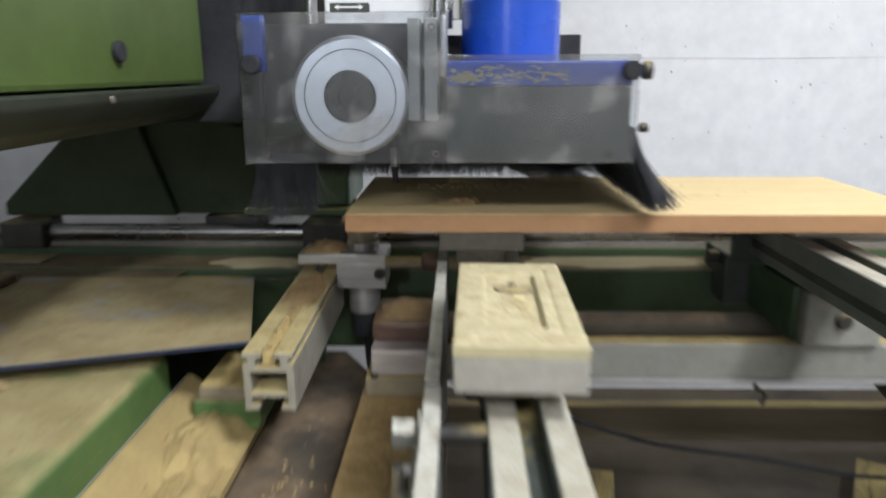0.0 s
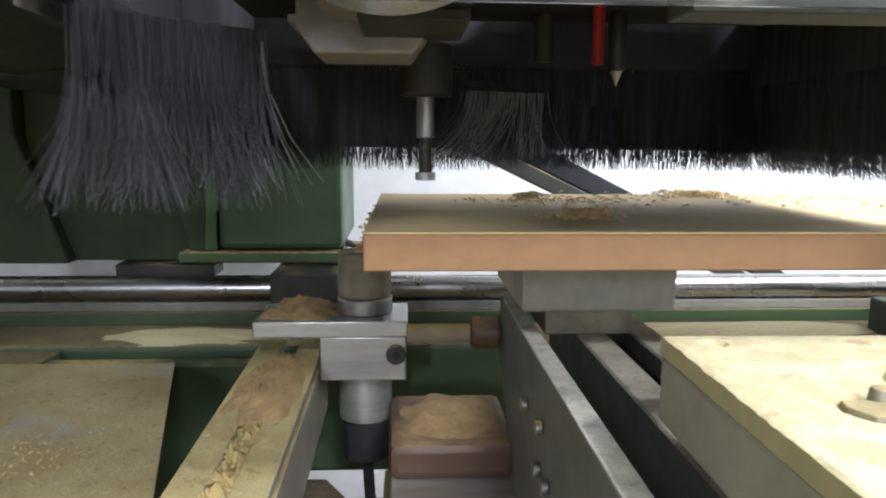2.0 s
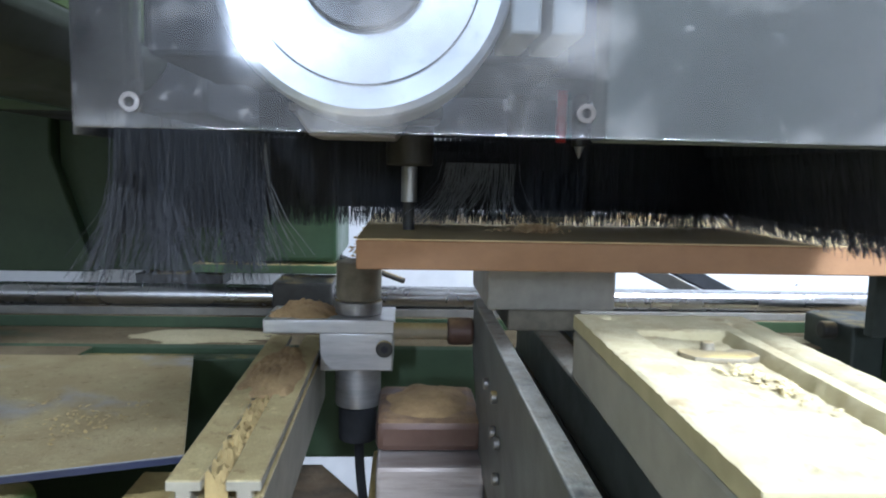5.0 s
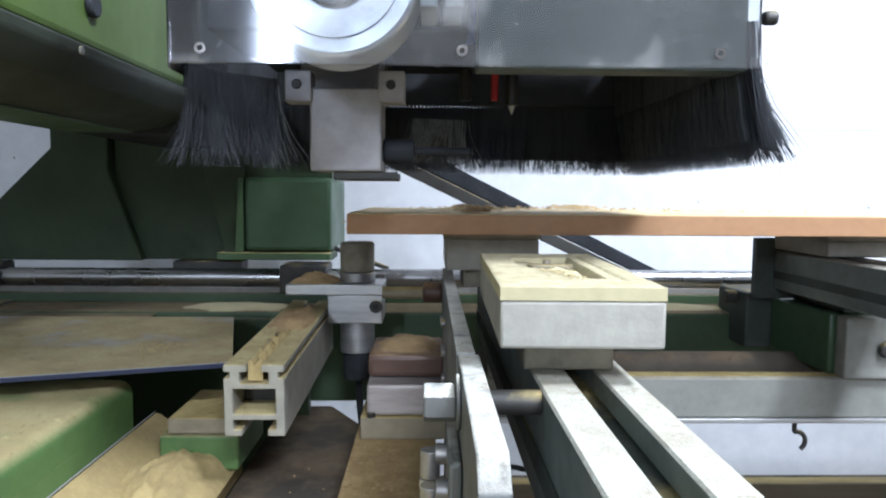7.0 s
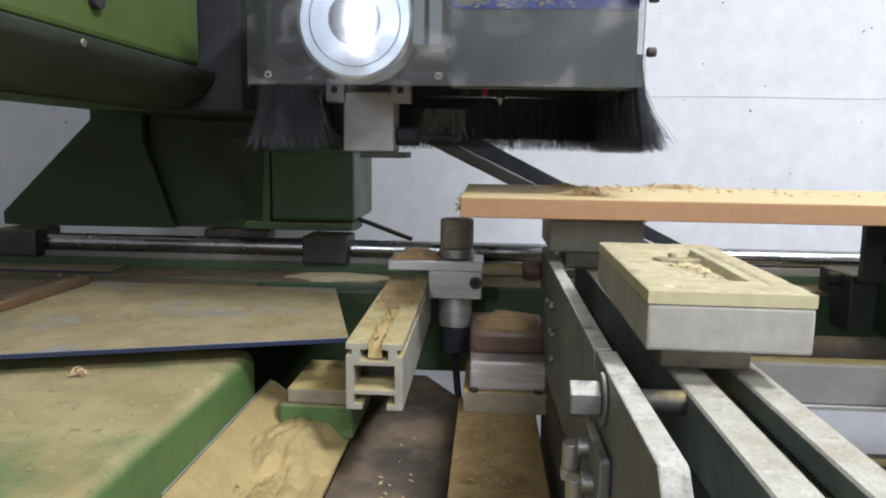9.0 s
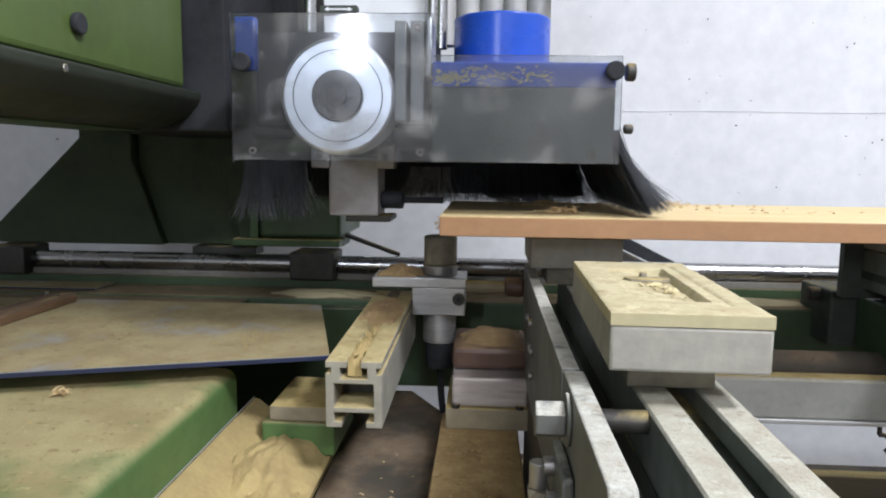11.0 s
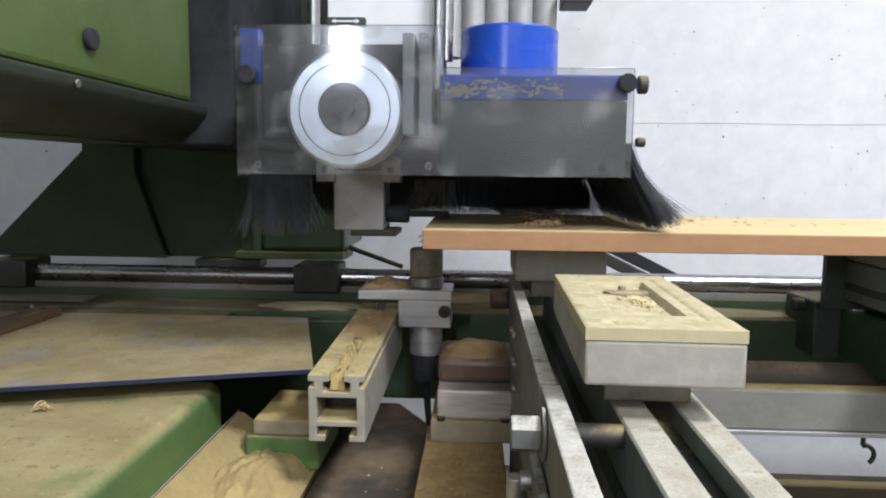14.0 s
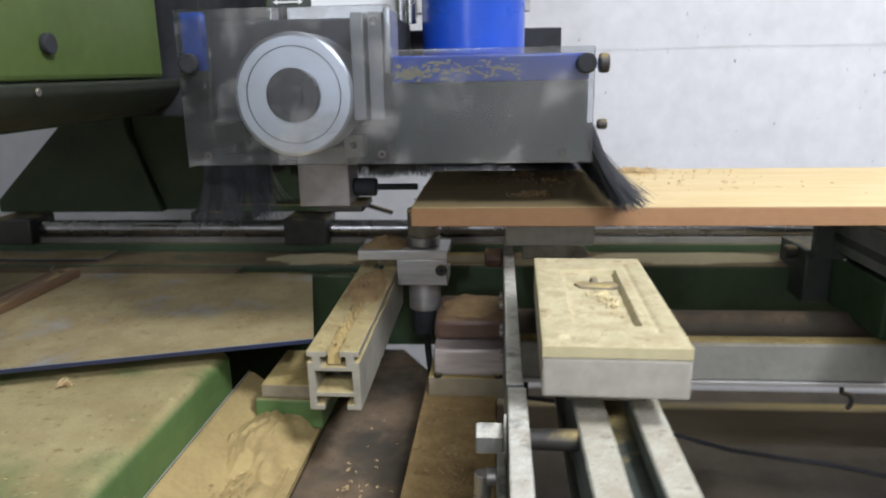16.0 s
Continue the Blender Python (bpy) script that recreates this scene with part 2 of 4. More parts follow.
def acrylic():
    m = bpy.data.materials.new("scratched_acrylic")
    m.use_nodes = True
    N, L = m.node_tree.nodes, m.node_tree.links
    N.remove(N["Principled BSDF"])
    out = N["Material Output"]
    tr, gl, df = N.new("ShaderNodeBsdfTransparent"), N.new("ShaderNodeBsdfGlossy"), N.new("ShaderNodeBsdfDiffuse")
    tr.inputs[0].default_value = (.86, .88, .90, 1)
    gl.inputs["Roughness"].default_value = .07
    df.inputs[0].default_value = (.50, .49, .47, 1)
    fr = N.new("ShaderNodeFresnel")
    fr.inputs[0].default_value = 1.55
    m1, m2 = N.new("ShaderNodeMixShader"), N.new("ShaderNodeMixShader")
    L.new(fr.outputs[0], m1.inputs[0]), L.new(tr.outputs[0], m1.inputs[1]), L.new(gl.outputs[0], m1.inputs[2])
    co = N.new("ShaderNodeTexCoord")
    total = None
    for s, a, z, hi in ((13, .53, .68, .20), (90, .62, .78, .22), (3.5, .42, .75, .09)):
        n = N.new("ShaderNodeTexNoise")
        n.inputs["Scale"].default_value, n.inputs["Detail"].default_value = s, 5
        L.new(co.outputs["Object"], n.inputs["Vector"])
        r = N.new("ShaderNodeMapRange")
        r.inputs[1].default_value, r.inputs[2].default_value, r.inputs[4].default_value = a, z, hi
        L.new(n.outputs[0], r.inputs[0])
        if total is None:
            total = r.outputs[0]
        else:
            ad = N.new("ShaderNodeMath")
            L.new(total, ad.inputs[0]), L.new(r.outputs[0], ad.inputs[1])
            total = ad.outputs[0]
    ad = N.new("ShaderNodeMath")
    ad.inputs[1].default_value = .015
    L.new(total, ad.inputs[0])
    L.new(ad.outputs[0], m2.inputs[0]), L.new(m1.outputs[0], m2.inputs[1]), L.new(df.outputs[0], m2.inputs[2])
    L.new(m2.outputs[0], out.inputs[0])
    return m


M["acrylic"] = acrylic()


# ---- mesh helpers ----
def box(bm, x0, x1, y0, y1, z0, z1, bev=0.0, seg=2):
    t = bmesh.new()
    bmesh.ops.create_cube(t, size=1, matrix=Matrix.Translation(((x0 + x1) / 2, (y0 + y1) / 2, (z0 + z1) / 2)) @ Matrix.Diagonal((x1 - x0, y1 - y0, z1 - z0, 1)))
    if bev:
        bmesh.ops.bevel(t, geom=t.edges[:], offset=bev, segments=seg, affect="EDGES", profile=.5)
    join(bm, t)


def join(bm, t, m=None):
    if m is not None:
        t.transform(m)
    me = bpy.data.meshes.new("tmp")
    t.to_mesh(me)
    t.free()
    bm.from_mesh(me)
    bpy.data.meshes.remove(me)


def cyl(bm, a, b, r, seg=24, r2=None, bev=0.0):
    a, b = Vector(a), Vector(b)
    seg = seg if seg == 6 else max(seg, 20)
    t = bmesh.new()
    bmesh.ops.create_cone(t, cap_ends=True, segments=seg, radius1=r, radius2=r if r2 is None else r2, depth=(b - a).length)
    if bev:
        es = [e for e in t.edges if len(e.link_faces) == 2 and any(len(f.verts) > 4 for f in e.link_faces)]
        bmesh.ops.bevel(t, geom=es, offset=bev, segments=2, affect="EDGES", profile=.5)
    join(bm, t, Matrix.Translation((a + b) / 2) @ (b - a).to_track_quat("Z", "Y").to_matrix().to_4x4())


def prism(bm, pts, axis, a, b, bev=0.0):
    """A polygon in the two other axes, drawn out along axis from a to b."""
    t = bmesh.new()
    put = {"x": lambda u, v, w: (w, u, v), "y": lambda u, v, w: (u, w, v), "z": lambda u, v, w: (u, v, w)}[axis]
    lo = [t.verts.new(put(u, v, a)) for u, v in pts]
    hi = [t.verts.new(put(u, v, b)) for u, v in pts]
    t.faces.new(lo), t.faces.new(hi)
    for i in range(len(pts)):
        j = (i + 1) % len(pts)
        t.faces.new((lo[i], lo[j], hi[j], hi[i]))
    bmesh.ops.recalc_face_normals(t, faces=t.faces[:])
    if bev:
        bmesh.ops.bevel(t, geom=t.edges[:], offset=bev, segments=2, affect="EDGES", profile=.5)
    join(bm, t)


def extrude_cells(bm, rects, y0, y1, bev=.0012):
    """One solid drawn out along y, its section the union of rectangles (x0, x1, z0, z1)."""
    xs = sorted({r[k] for r in rects for k in (0, 1)})
    zs = sorted({r[k] for r in rects for k in (2, 3)})
    full = set()
    for i in range(len(xs) - 1):
        for k in range(len(zs) - 1):
            cx, cz = (xs[i] + xs[i + 1]) / 2, (zs[k] + zs[k + 1]) / 2
            if any(r[0] < cx < r[1] and r[2] < cz < r[3] for r in rects):
                full.add((i, k))
    t = bmesh.new()
    at = {}

    def v(i, y, k):
        if (i, y, k) not in at:
            at[i, y, k] = t.verts.new((xs[i], y, zs[k]))
        return at[i, y, k]
    for i, k in full:
        for y in (y0, y1):
            t.faces.new((v(i, y, k), v(i + 1, y, k), v(i + 1, y, k + 1), v(i, y, k + 1)))
        for n, p, q in (((i - 1, k), (i, k), (i, k + 1)), ((i + 1, k), (i + 1, k), (i + 1, k + 1)), ((i, k - 1), (i, k), (i + 1, k)), ((i, k + 1), (i, k + 1), (i + 1, k + 1))):
            if n not in full:
                t.faces.new((v(p[0], y0, p[1]), v(q[0], y0, q[1]), v(q[0], y1, q[1]), v(p[0], y1, p[1])))
    bmesh.ops.recalc_face_normals(t, faces=t.faces[:])
    es = [e for e in t.edges if len(e.link_faces) == 2 and e.calc_face_angle(0) > .3]
    bmesh.ops.bevel(t, geom=es, offset=bev, segments=1, affect="EDGES", profile=.5)
    join(bm, t)


def ring(bm, c, r0, r1, y0, y1, seg=48):
    t = bmesh.new()
    loops = []
    for r, y in ((r0, y0), (r1, y0), (r1, y1), (r0, y1)):
        loops.append([t.verts.new((c[0] + r * math.cos(2 * math.pi * i / seg), y, c[1] + r * math.sin(2 * math.pi * i / seg))) for i in range(seg)])
    for k in range(4):
        A, B = loops[k], loops[(k + 1) % 4]
        for i in range(seg):
            j = (i + 1) % seg
            t.faces.new((A[i], A[j], B[j], B[i]))
    bmesh.ops.recalc_face_normals(t, faces=t.faces[:])
    join(bm, t)


def smooth(me, angle=21):
    me.polygons.foreach_set("use_smooth", [True] * len(me.polygons))
    me.set_sharp_from_angle(angle=radians(angle))


def part(name, bm, material, parent=None, label=""):
    me = bpy.data.meshes.new(name)
    bm.to_mesh(me)
    bm.free()
    me.materials.append(M[material])
    smooth(me)
    ob = new(name, me)
    if parent:
        ob.parent = parent
    return tagged(ob, label)


def thing(name, at, label, category, group="", kind=""):
    ob = new(name)
    ob.empty_display_size = .05
    ob.matrix_world = pose(*at)
    return tagged(ob, label, category, group, kind)


def single(name, bm, material, label, category="", group="", kind=""):
    return tagged(part(name, bm, material), label, category, group, kind)


def one(name, material, parent, args, bev=0.0, label=""):
    bm = bmesh.new()
    box(bm, *args, bev=bev)
    return part(name, bm, material, parent, label)


def tube(name, material, parent, a, b, r, seg=24, bev=0.0, label="", r2=None):
    bm = bmesh.new()
    cyl(bm, a, b, r, seg, r2, bev)
    return part(name, bm, material, parent, label)


def curls(name, spots, label, material="shaving", size=(.003, .010), seed=1, parent=None):
    """Loose shavings: small bent strips scattered in patches (x0, x1, y0, y1, z, count)."""
    rnd = random.Random(seed)
    verts, faces = [], []
    for x0, x1, y0, y1, z, n in spots:
        cx, cy = (x0 + x1) / 2, (y0 + y1) / 2
        for _ in range(n):
            u, v = rnd.gauss(0, .33), rnd.gauss(0, .33)
            if abs(u) > 1 or abs(v) > 1:
                continue
            p = Vector((cx + u * (x1 - x0) / 2, cy + v * (y1 - y0) / 2, z))
            L, w = rnd.uniform(*size), rnd.uniform(.0012, .0035)
            bend, h0 = rnd.uniform(.4, 2.6), rnd.random() * .35 * L
            rot = Euler((rnd.uniform(-.5, .5), rnd.uniform(-.5, .5), rnd.uniform(0, 6.28))).to_matrix()
            k0 = len(verts)
            for i in range(4):
                a = bend * (i / 3 - .5)
                q = Vector((math.sin(a) * L / bend, 0, (math.cos(a) - math.cos(bend / 2)) * L / bend))
                for s in (-1, 1):
                    r = rot @ (q + Vector((0, s * w / 2, 0)))
                    verts.append((p.x + r.x, p.y + r.y, p.z + max(r.z, -.0004) + h0 + .0006))
            for i in range(3):
                a = k0 + 2 * i
                faces.append((a, a + 1, a + 3, a + 2))
    me = bpy.data.meshes.new(name)
    me.from_pydata(verts, [], faces)
    me.materials.append(M[material])
    ob = new(name, me)
    sd = ob.modifiers.new("thickness", "SOLIDIFY")
    sd.thickness = .0005
    return tagged(ob, label, "wood shavings", kind="stuff")


def mound(name, x0, x1, y0, y1, z, h, label, seed=0, material="dustpile", n=40, rough=.14, flat=False):
    """A heap of sawdust, thin at its rim, with an uneven top."""
    bm = bmesh.new()
    rows = []
    nu, nv = (12, 200) if flat else (n, n)
    av = (y1 - y0) / (x1 - x0) if flat else 1
    for i in range(nu + 1):
        row = []
        for j in range(nv + 1):
            u, v = i / nu * 2 - 1, j / nv * 2 - 1
            d = math.sqrt(u * u + v * v)
            e = noise.noise(Vector((u * 2.2 + seed, v * 2.2, seed))) * .35
            k = max(0.0, 1 - (d + e) ** 2) * (1 - u ** 6) * (1 - v ** 6) if not flat else (1 if abs(v) < .98 else 0)
            p, q = u, v * av
            f = noise.noise(Vector((p * (1.1 if flat else 7) + seed, q * (1.1 if flat else 7), 3 + seed))) * rough + noise.noise(Vector((p * (4 if flat else 18), q * (4 if flat else 18) + seed, 1))) * rough * .4
            row.append(bm.verts.new((x0 + (u + 1) / 2 * (x1 - x0), y0 + (v + 1) / 2 * (y1 - y0), z - .002 + h * k * (1 + f) + (.002 if k > .02 else 0))))
        rows.append(row)
    for i in range(nu):
        for j in range(nv):
            bm.faces.new((rows[i][j], rows[i + 1][j], rows[i + 1][j + 1], rows[i][j + 1]))
    return single(name, bm, material, label, "sawdust", kind="stuff")


# ---- the room ----
def room():
    bm = bmesh.new()
    box(bm, -4, 4, 2.49, 2.62, 0, 3.6)
    w = single("wall_north", bm, "wall", "white painted wall with a fine seam and specks", kind="structure")
    bm = bmesh.new()
    for a in ((-4, -1.46, 0, 3.6), (-1.04, 4, 0, 3.6), (-1.46, -1.04, 0, 1.93), (-1.46, -1.04, 2.87, 3.6)):
        box(bm, a[0], a[1], -5.12, -5, a[2], a[3])
    single("wall_south", bm, "hall", "plain pale workshop wall with a narrow window", kind="structure")
    wn = tagged(new("window_1"), "narrow bright window with a pale frame", kind="structure")
    for a in ((-1.46, -1.41, 1.93, 2.87), (-1.09, -1.04, 1.93, 2.87), (-1.41, -1.09, 1.93, 1.97), (-1.41, -1.09, 2.83, 2.87), (-1.41, -1.09, 2.485, 2.51)):
        one("window_frame", "wall", wn, (a[0], a[1], -5.06, -4.97, a[2], a[3]), .004)
    for nm, a in (("wall_west", (-4.12, -4, -5.12, 2.62, 0, 3.6)), ("wall_east", (4, 4.12, -5.12, 2.62, 0, 3.6))):
        bm = bmesh.new()
        box(bm, *a)
        single(nm, bm, "hall", "plain pale workshop wall", kind="structure")
    bm = bmesh.new()
    box(bm, -4.12, 4.12, -5.12, 2.62, -.12, 0)
    single("floor", bm, "floor", "dark concrete floor strewn with sawdust", kind="structure")
    bm = bmesh.new()
    box(bm, -4.12, 4.12, -5.12, 2.62, 3.6, 3.72)
    single("ceiling", bm, "ceil", "plain grey ceiling", kind="structure")
    rnd = random.Random(4)
    bm = bmesh.new()
    x = -3.9
    while x < 3.9:
        L = rnd.uniform(.03, .12)
        z = 1.262 + .0012 * math.sin(x * 9) + .0006 * rnd.random()
        box(bm, x, x + L, 2.4882, 2.4899, z - .0008, z + .0006)
        x += L + (0 if rnd.random() < .85 else rnd.uniform(.02, .1))
    part("seam", bm, "seam", w, "thin grey seam line")
    bm = bmesh.new()
    for i in range(230):
        cx, cz, s = rnd.uniform(-1.6, 1.9), rnd.uniform(.25, 2.0), rnd.choice((.0012, .0015, .002, .003))
        t = bmesh.new()
        bmesh.ops.create_icosphere(t, subdivisions=1, radius=1)
        join(bm, t, pose(cx, 2.489, cz, 0, rnd.uniform(0, 180), 0) @ Matrix.Diagonal((s * rnd.uniform(.7, 1.8), .0015, s, 1)))
    ob = part("wall_specks", bm, "speck", w, "small dark specks stuck to the wall")
    ob["kind"] = "stuff"
    bm = bmesh.new()
    for i in range(26):
        cx, cz, L = rnd.uniform(.75, 1.5), rnd.gauss(.53, .05), rnd.uniform(.008, .03)
        a = rnd.choice((rnd.uniform(-25, 25), rnd.uniform(40, 80)))
        t = bmesh.new()
        bmesh.ops.create_icosphere(t, subdivisions=1, radius=1)
        join(bm, t, pose(cx, 2.489, cz, 0, a, 0) @ Matrix.Diagonal((L, .0014, rnd.uniform(.001, .0022), 1)))
    ob = part("wall_scuffs", bm, "speck", w, "dark scuff marks low on the wall")
    ob["kind"] = "stuff"
    bm = bmesh.new()
    box(bm, -3, 3, 1.91, 1.96, .095, .213, bev=.006)
    single("floor_beam", bm, "beige", "long beige timber lying behind the machine", "timber")
    for x in (-2.9, 2.1):
        bm = bmesh.new()
        box(bm, x, x + .2, 1.9, 1.98, 0, .095, bev=.004)
        single("timber_block", bm, "beige", "timber block carrying the long beam", "block", "timber blocks")
    bm = bmesh.new()
    pts = [Vector((.2 + .12 * k, 1.5 + .02 * math.sin(k * 1.3), .44 - .02 * k - .05 * math.sin(k * .26) ** 2)) for k in range(13)]
    for a, b in zip(pts, pts[1:]):
        cyl(bm, a, b, .0055, 10)
    cyl(bm, pts[0], (.2, 1.5, .584), .0055, 10)
    single("cable", bm, "black", "thin dark cable hanging under the machine bed", "cable")
    for k, (x, y, a, L) in enumerate(((.75, 1.35, 25, .5), (1.15, 1.4, -35, .4), (.55, 1.5, 80, .6), (1.3, 1.6, 60, .5))):
        bm = bmesh.new()
        box(bm, -L / 2, L / 2, -.045, .045, 0, .02, bev=.003)
        ob = single("scrap_plank", bm, "paper", "dusty offcut plank lying on the floor", "plank", "floor offcuts")
        ob.matrix_world = pose(x, y, .001 + .021 * k, 0, 0, a)


room()


# ---- the machine bed ----
def bed():
    b = thing("machine_bed", (0, 1.6, .583), "dark green steel machine bed dusted with sawdust", "machine bed")
    o = (0, -1.6, -.583)

    def sh(ob):
        ob.location = Vector(o)
        return ob
    bm = bmesh.new()
    box(bm, -2.2, 2.2, 1.467, 1.78, .583, .779, bev=.008)
    sh(part("bed_beam", bm, "bed", b))
    bm = bmesh.new()
    box(bm, -2.2, 2.2, 1.580, 1.630, .779, .800, bev=.002)
    sh(part("rail_base", bm, "bed", b, "steel rail base"))
    bm = bmesh.new()
    box(bm, -2.2, 2.2, 1.588, 1.622, .8003, .8143, bev=.001)
    sh(part("rail_web", bm, "railbase", b))
    bm = bmesh.new()
    cyl(bm, (-2.2, 1.605, .8345), (2.2, 1.605, .8345), .0200, 40)
    sh(part("guide_rod", bm, "chrome", b, "polished chrome guide rod"))
    for x in (-2, 2):
        bm = bmesh.new()
        box(bm, x - .1, x + .1, 1.5, 1.74, 0, .583, bev=.01)
        ob = part("leg", bm, "green", b)
        sh(ob)
        ob.location.z = -.583
    fr = thing("front_rail", (.16, 1.158, .639), "pale grey aluminium cross rail, dusty along the top", "rail")
    bm = bmesh.new()
    prism(bm, [(0, .012), (.003, .009), (.040, .009), (.040, .080), (.004, .080), (0, .076)], "x", 0, 2.04)
    part("web", bm, "alu", fr)
    one("lower_lip", "aluclean", fr, (0, 2.04, -.003, .040, 0, .0088), .002, "brighter lower lip")
    one("top_strip", "beigedust", fr, (0, 2.04, .006, .038, .0802, .0805), 0, "thin layer of sawdust")
    bm = bmesh.new()
    cyl(bm, (.16, 1.30, .703), (2.2, 1.30, .703), .029, 32)
    single("cross_pipe", bm, "pipe", "dark brown pipe running along the bed", "pipe")
    bm = bmesh.new()
    for k in range(8):
        a0, a1 = -.6 + k * .42, -.6 + (k + 1) * .42
        cyl(bm, (.77 + .013 * math.sin(a0), 1.18, .618 - .012 * (1 - math.cos(a0)) - .0012 * k), (.77 + .013 * math.sin(a1), 1.18, .618 - .012 * (1 - math.cos(a1)) - .0012 * (k + 1)), .004, 10)
    cyl(bm, (.7627, 1.18, .617), (.7627, 1.18, .641), .004, 10)
    single("hook", bm, "dark", "small dark steel hook under the cross rail", "hook")
    bm = bmesh.new()
    prism(bm, [(1.02, .635), (1.9, .635), (1.9, .05), (1.55, .05)], "y", 1.24, 1.36, bev=.006)
    box(bm, 1.55, 1.9, 1.24, 1.36, 0, .05)
    single("floor_stand", bm, "green", "dark green sloping stand of the machine", "stand")


bed()


def left_tables():
    tb = thing("green_table", (-.8, .2, 0), "light green steel box table covered in sawdust", "table")
    arc = [(-.345 + .02 * math.sin(a), .728 + .02 * math.cos(a)) for a in (k * math.pi / 16 for k in range(9))]
    bm = bmesh.new()
    prism(bm, [(x + .8, z) for x, z in [(-1.3, .700), (-1.3, .748)] + arc + [(-.325, .700)]], "y", -.8, .83)
    part("table_top", bm, "greendust", tb, "light green top with a rounded edge, thick with sawdust")
    one("side_panel", "greendust", tb, (-.5, .475, -.8, .83, .42, .6998))
    for x in (-.46, .42):
        for y in (-.76, .76):
            one("leg", "green", tb, (x - .03, x + .03, y - .03, y + .03, 0, .4198), .003)
    bm = bmesh.new()
    box(bm, -1.3, -.45, 1.035, 1.46, .70, .775, bev=.003)
    single("table_support", bm, "bed", "dusty green support under the sheet", "support")
    s = thing("metal_sheet", (-.5, 1.1, .776), "thin grey metal sheet with blue edge, strewn with sawdust", "metal sheet")
    pts = [(-.268, 1.378), (-.168, 1.005), (-.62, .862), (-1.25, .66), (-1.25, 1.378)]
    bm = bmesh.new()
    prism(bm, [(x + .5, y - 1.1) for x, y in pts], "z", .002, .006)
    part("plate", bm, "sheet", s)
    bm = bmesh.new()
    prism(bm, [(x + .5, y - 1.1) for x, y in ((-.168, 1.0045), (-.62, .8615), (-1.25, .6595), (-1.25, .657), (-.62, .859), (-.168, 1.002))], "z", -.001, .0052)
    part("edge_strip", bm, "blueedge", s, "dark blue edge strip")
    w = thing("wooden_strip", (-.805, 1.18, .7825), "brown wooden strip with a screw hole lying on the sheet", "strip")
    bm = bmesh.new()
    pr = [(-.03, .17), (-.012, .185), (.012, .185), (.03, .17), (.02, -.30), (-.04, -.30)]
    prism(bm, pr, "z", 0, .016, bev=.003)
    part("strip", bm, "strap", w)
    tube("screw", "dark", w, (0, .15, .0161), (0, .15, .018), .007, 12)
    bm = bmesh.new()
    cyl(bm, (-.845, 1.36, .7825), (-.845, 1.36, .792), .006, 6)
    cyl(bm, (-.845, 1.36, .792), (-.845, 1.36, .801), .004, 10)
    single("loose_bolt", bm, "steel", "small steel bolt standing on the table", "bolt")
    bp = thing("blue_edged_plate", (-1.1, 1.54, .7795), "thin grey plate with a pale blue edge on the machine bed", "metal plate")
    one("plate", "sheet", bp, (-.40, .285, -.048, .036, 0, .004), .0008)
    one("edge_strip", "blueedge", bp, (-.40, .285, -.051, -.0484, 0, .0036), 0, "blue edge strip")
    # lower trays
    bm = bmesh.new()
    prism(bm, [(-.3245, .57), (-.3245, .672), (-.315, .670), (-.262, .628), (-.235, .621), (-.185, .620), (-.185, .57)], "y", -.4, 1.115, bev=.003)
    tr = single("side_tray", bm, "traydust", "low tray with a raised edge, covered with sawdust", "tray")
    # added pale strip: paints the highlight along the worn edge
    one("edge_highlight", "duct", tr, (-.3235, -.3225, .70, 1.11, .6735, .6755), 0, "thin pale strip standing in for the worn edge's highlight")
    bm = bmesh.new()
    box(bm, -.004, .132, -.4, 1.21, .595, .62, bev=.003)
    single("centre_board", bm, "board", "long board under the machine, covered with sawdust", "board")
    bm = bmesh.new()
    prism(bm, [(-.183, -.4), (-.006, -.4), (-.006, 1.33), (-.085, 1.465), (-.183, 1.465)], "z", .52, .575, bev=.003)
    single("lower_plate", bm, "pipe", "dark lower machine plate in shadow with sawdust", "plate")
    bm = bmesh.new()
    box(bm, -1.3, -.125, 1.40, 1.43, .30, .772, bev=.003)
    single("apron", bm, "green", "dark green steel apron under the table", "apron")
    c = thing("profile_bracket", (-.22, 1.04, .62), "green bracket block with a grey cap plate", "bracket")
    one("block", "greendust", c, (-.056, .06, -.04, .12, 0, .052), .004)
    one("cap", "beigedust", c, (-.045, .068, -.035, .12, .053, .077), .003)


left_tables()


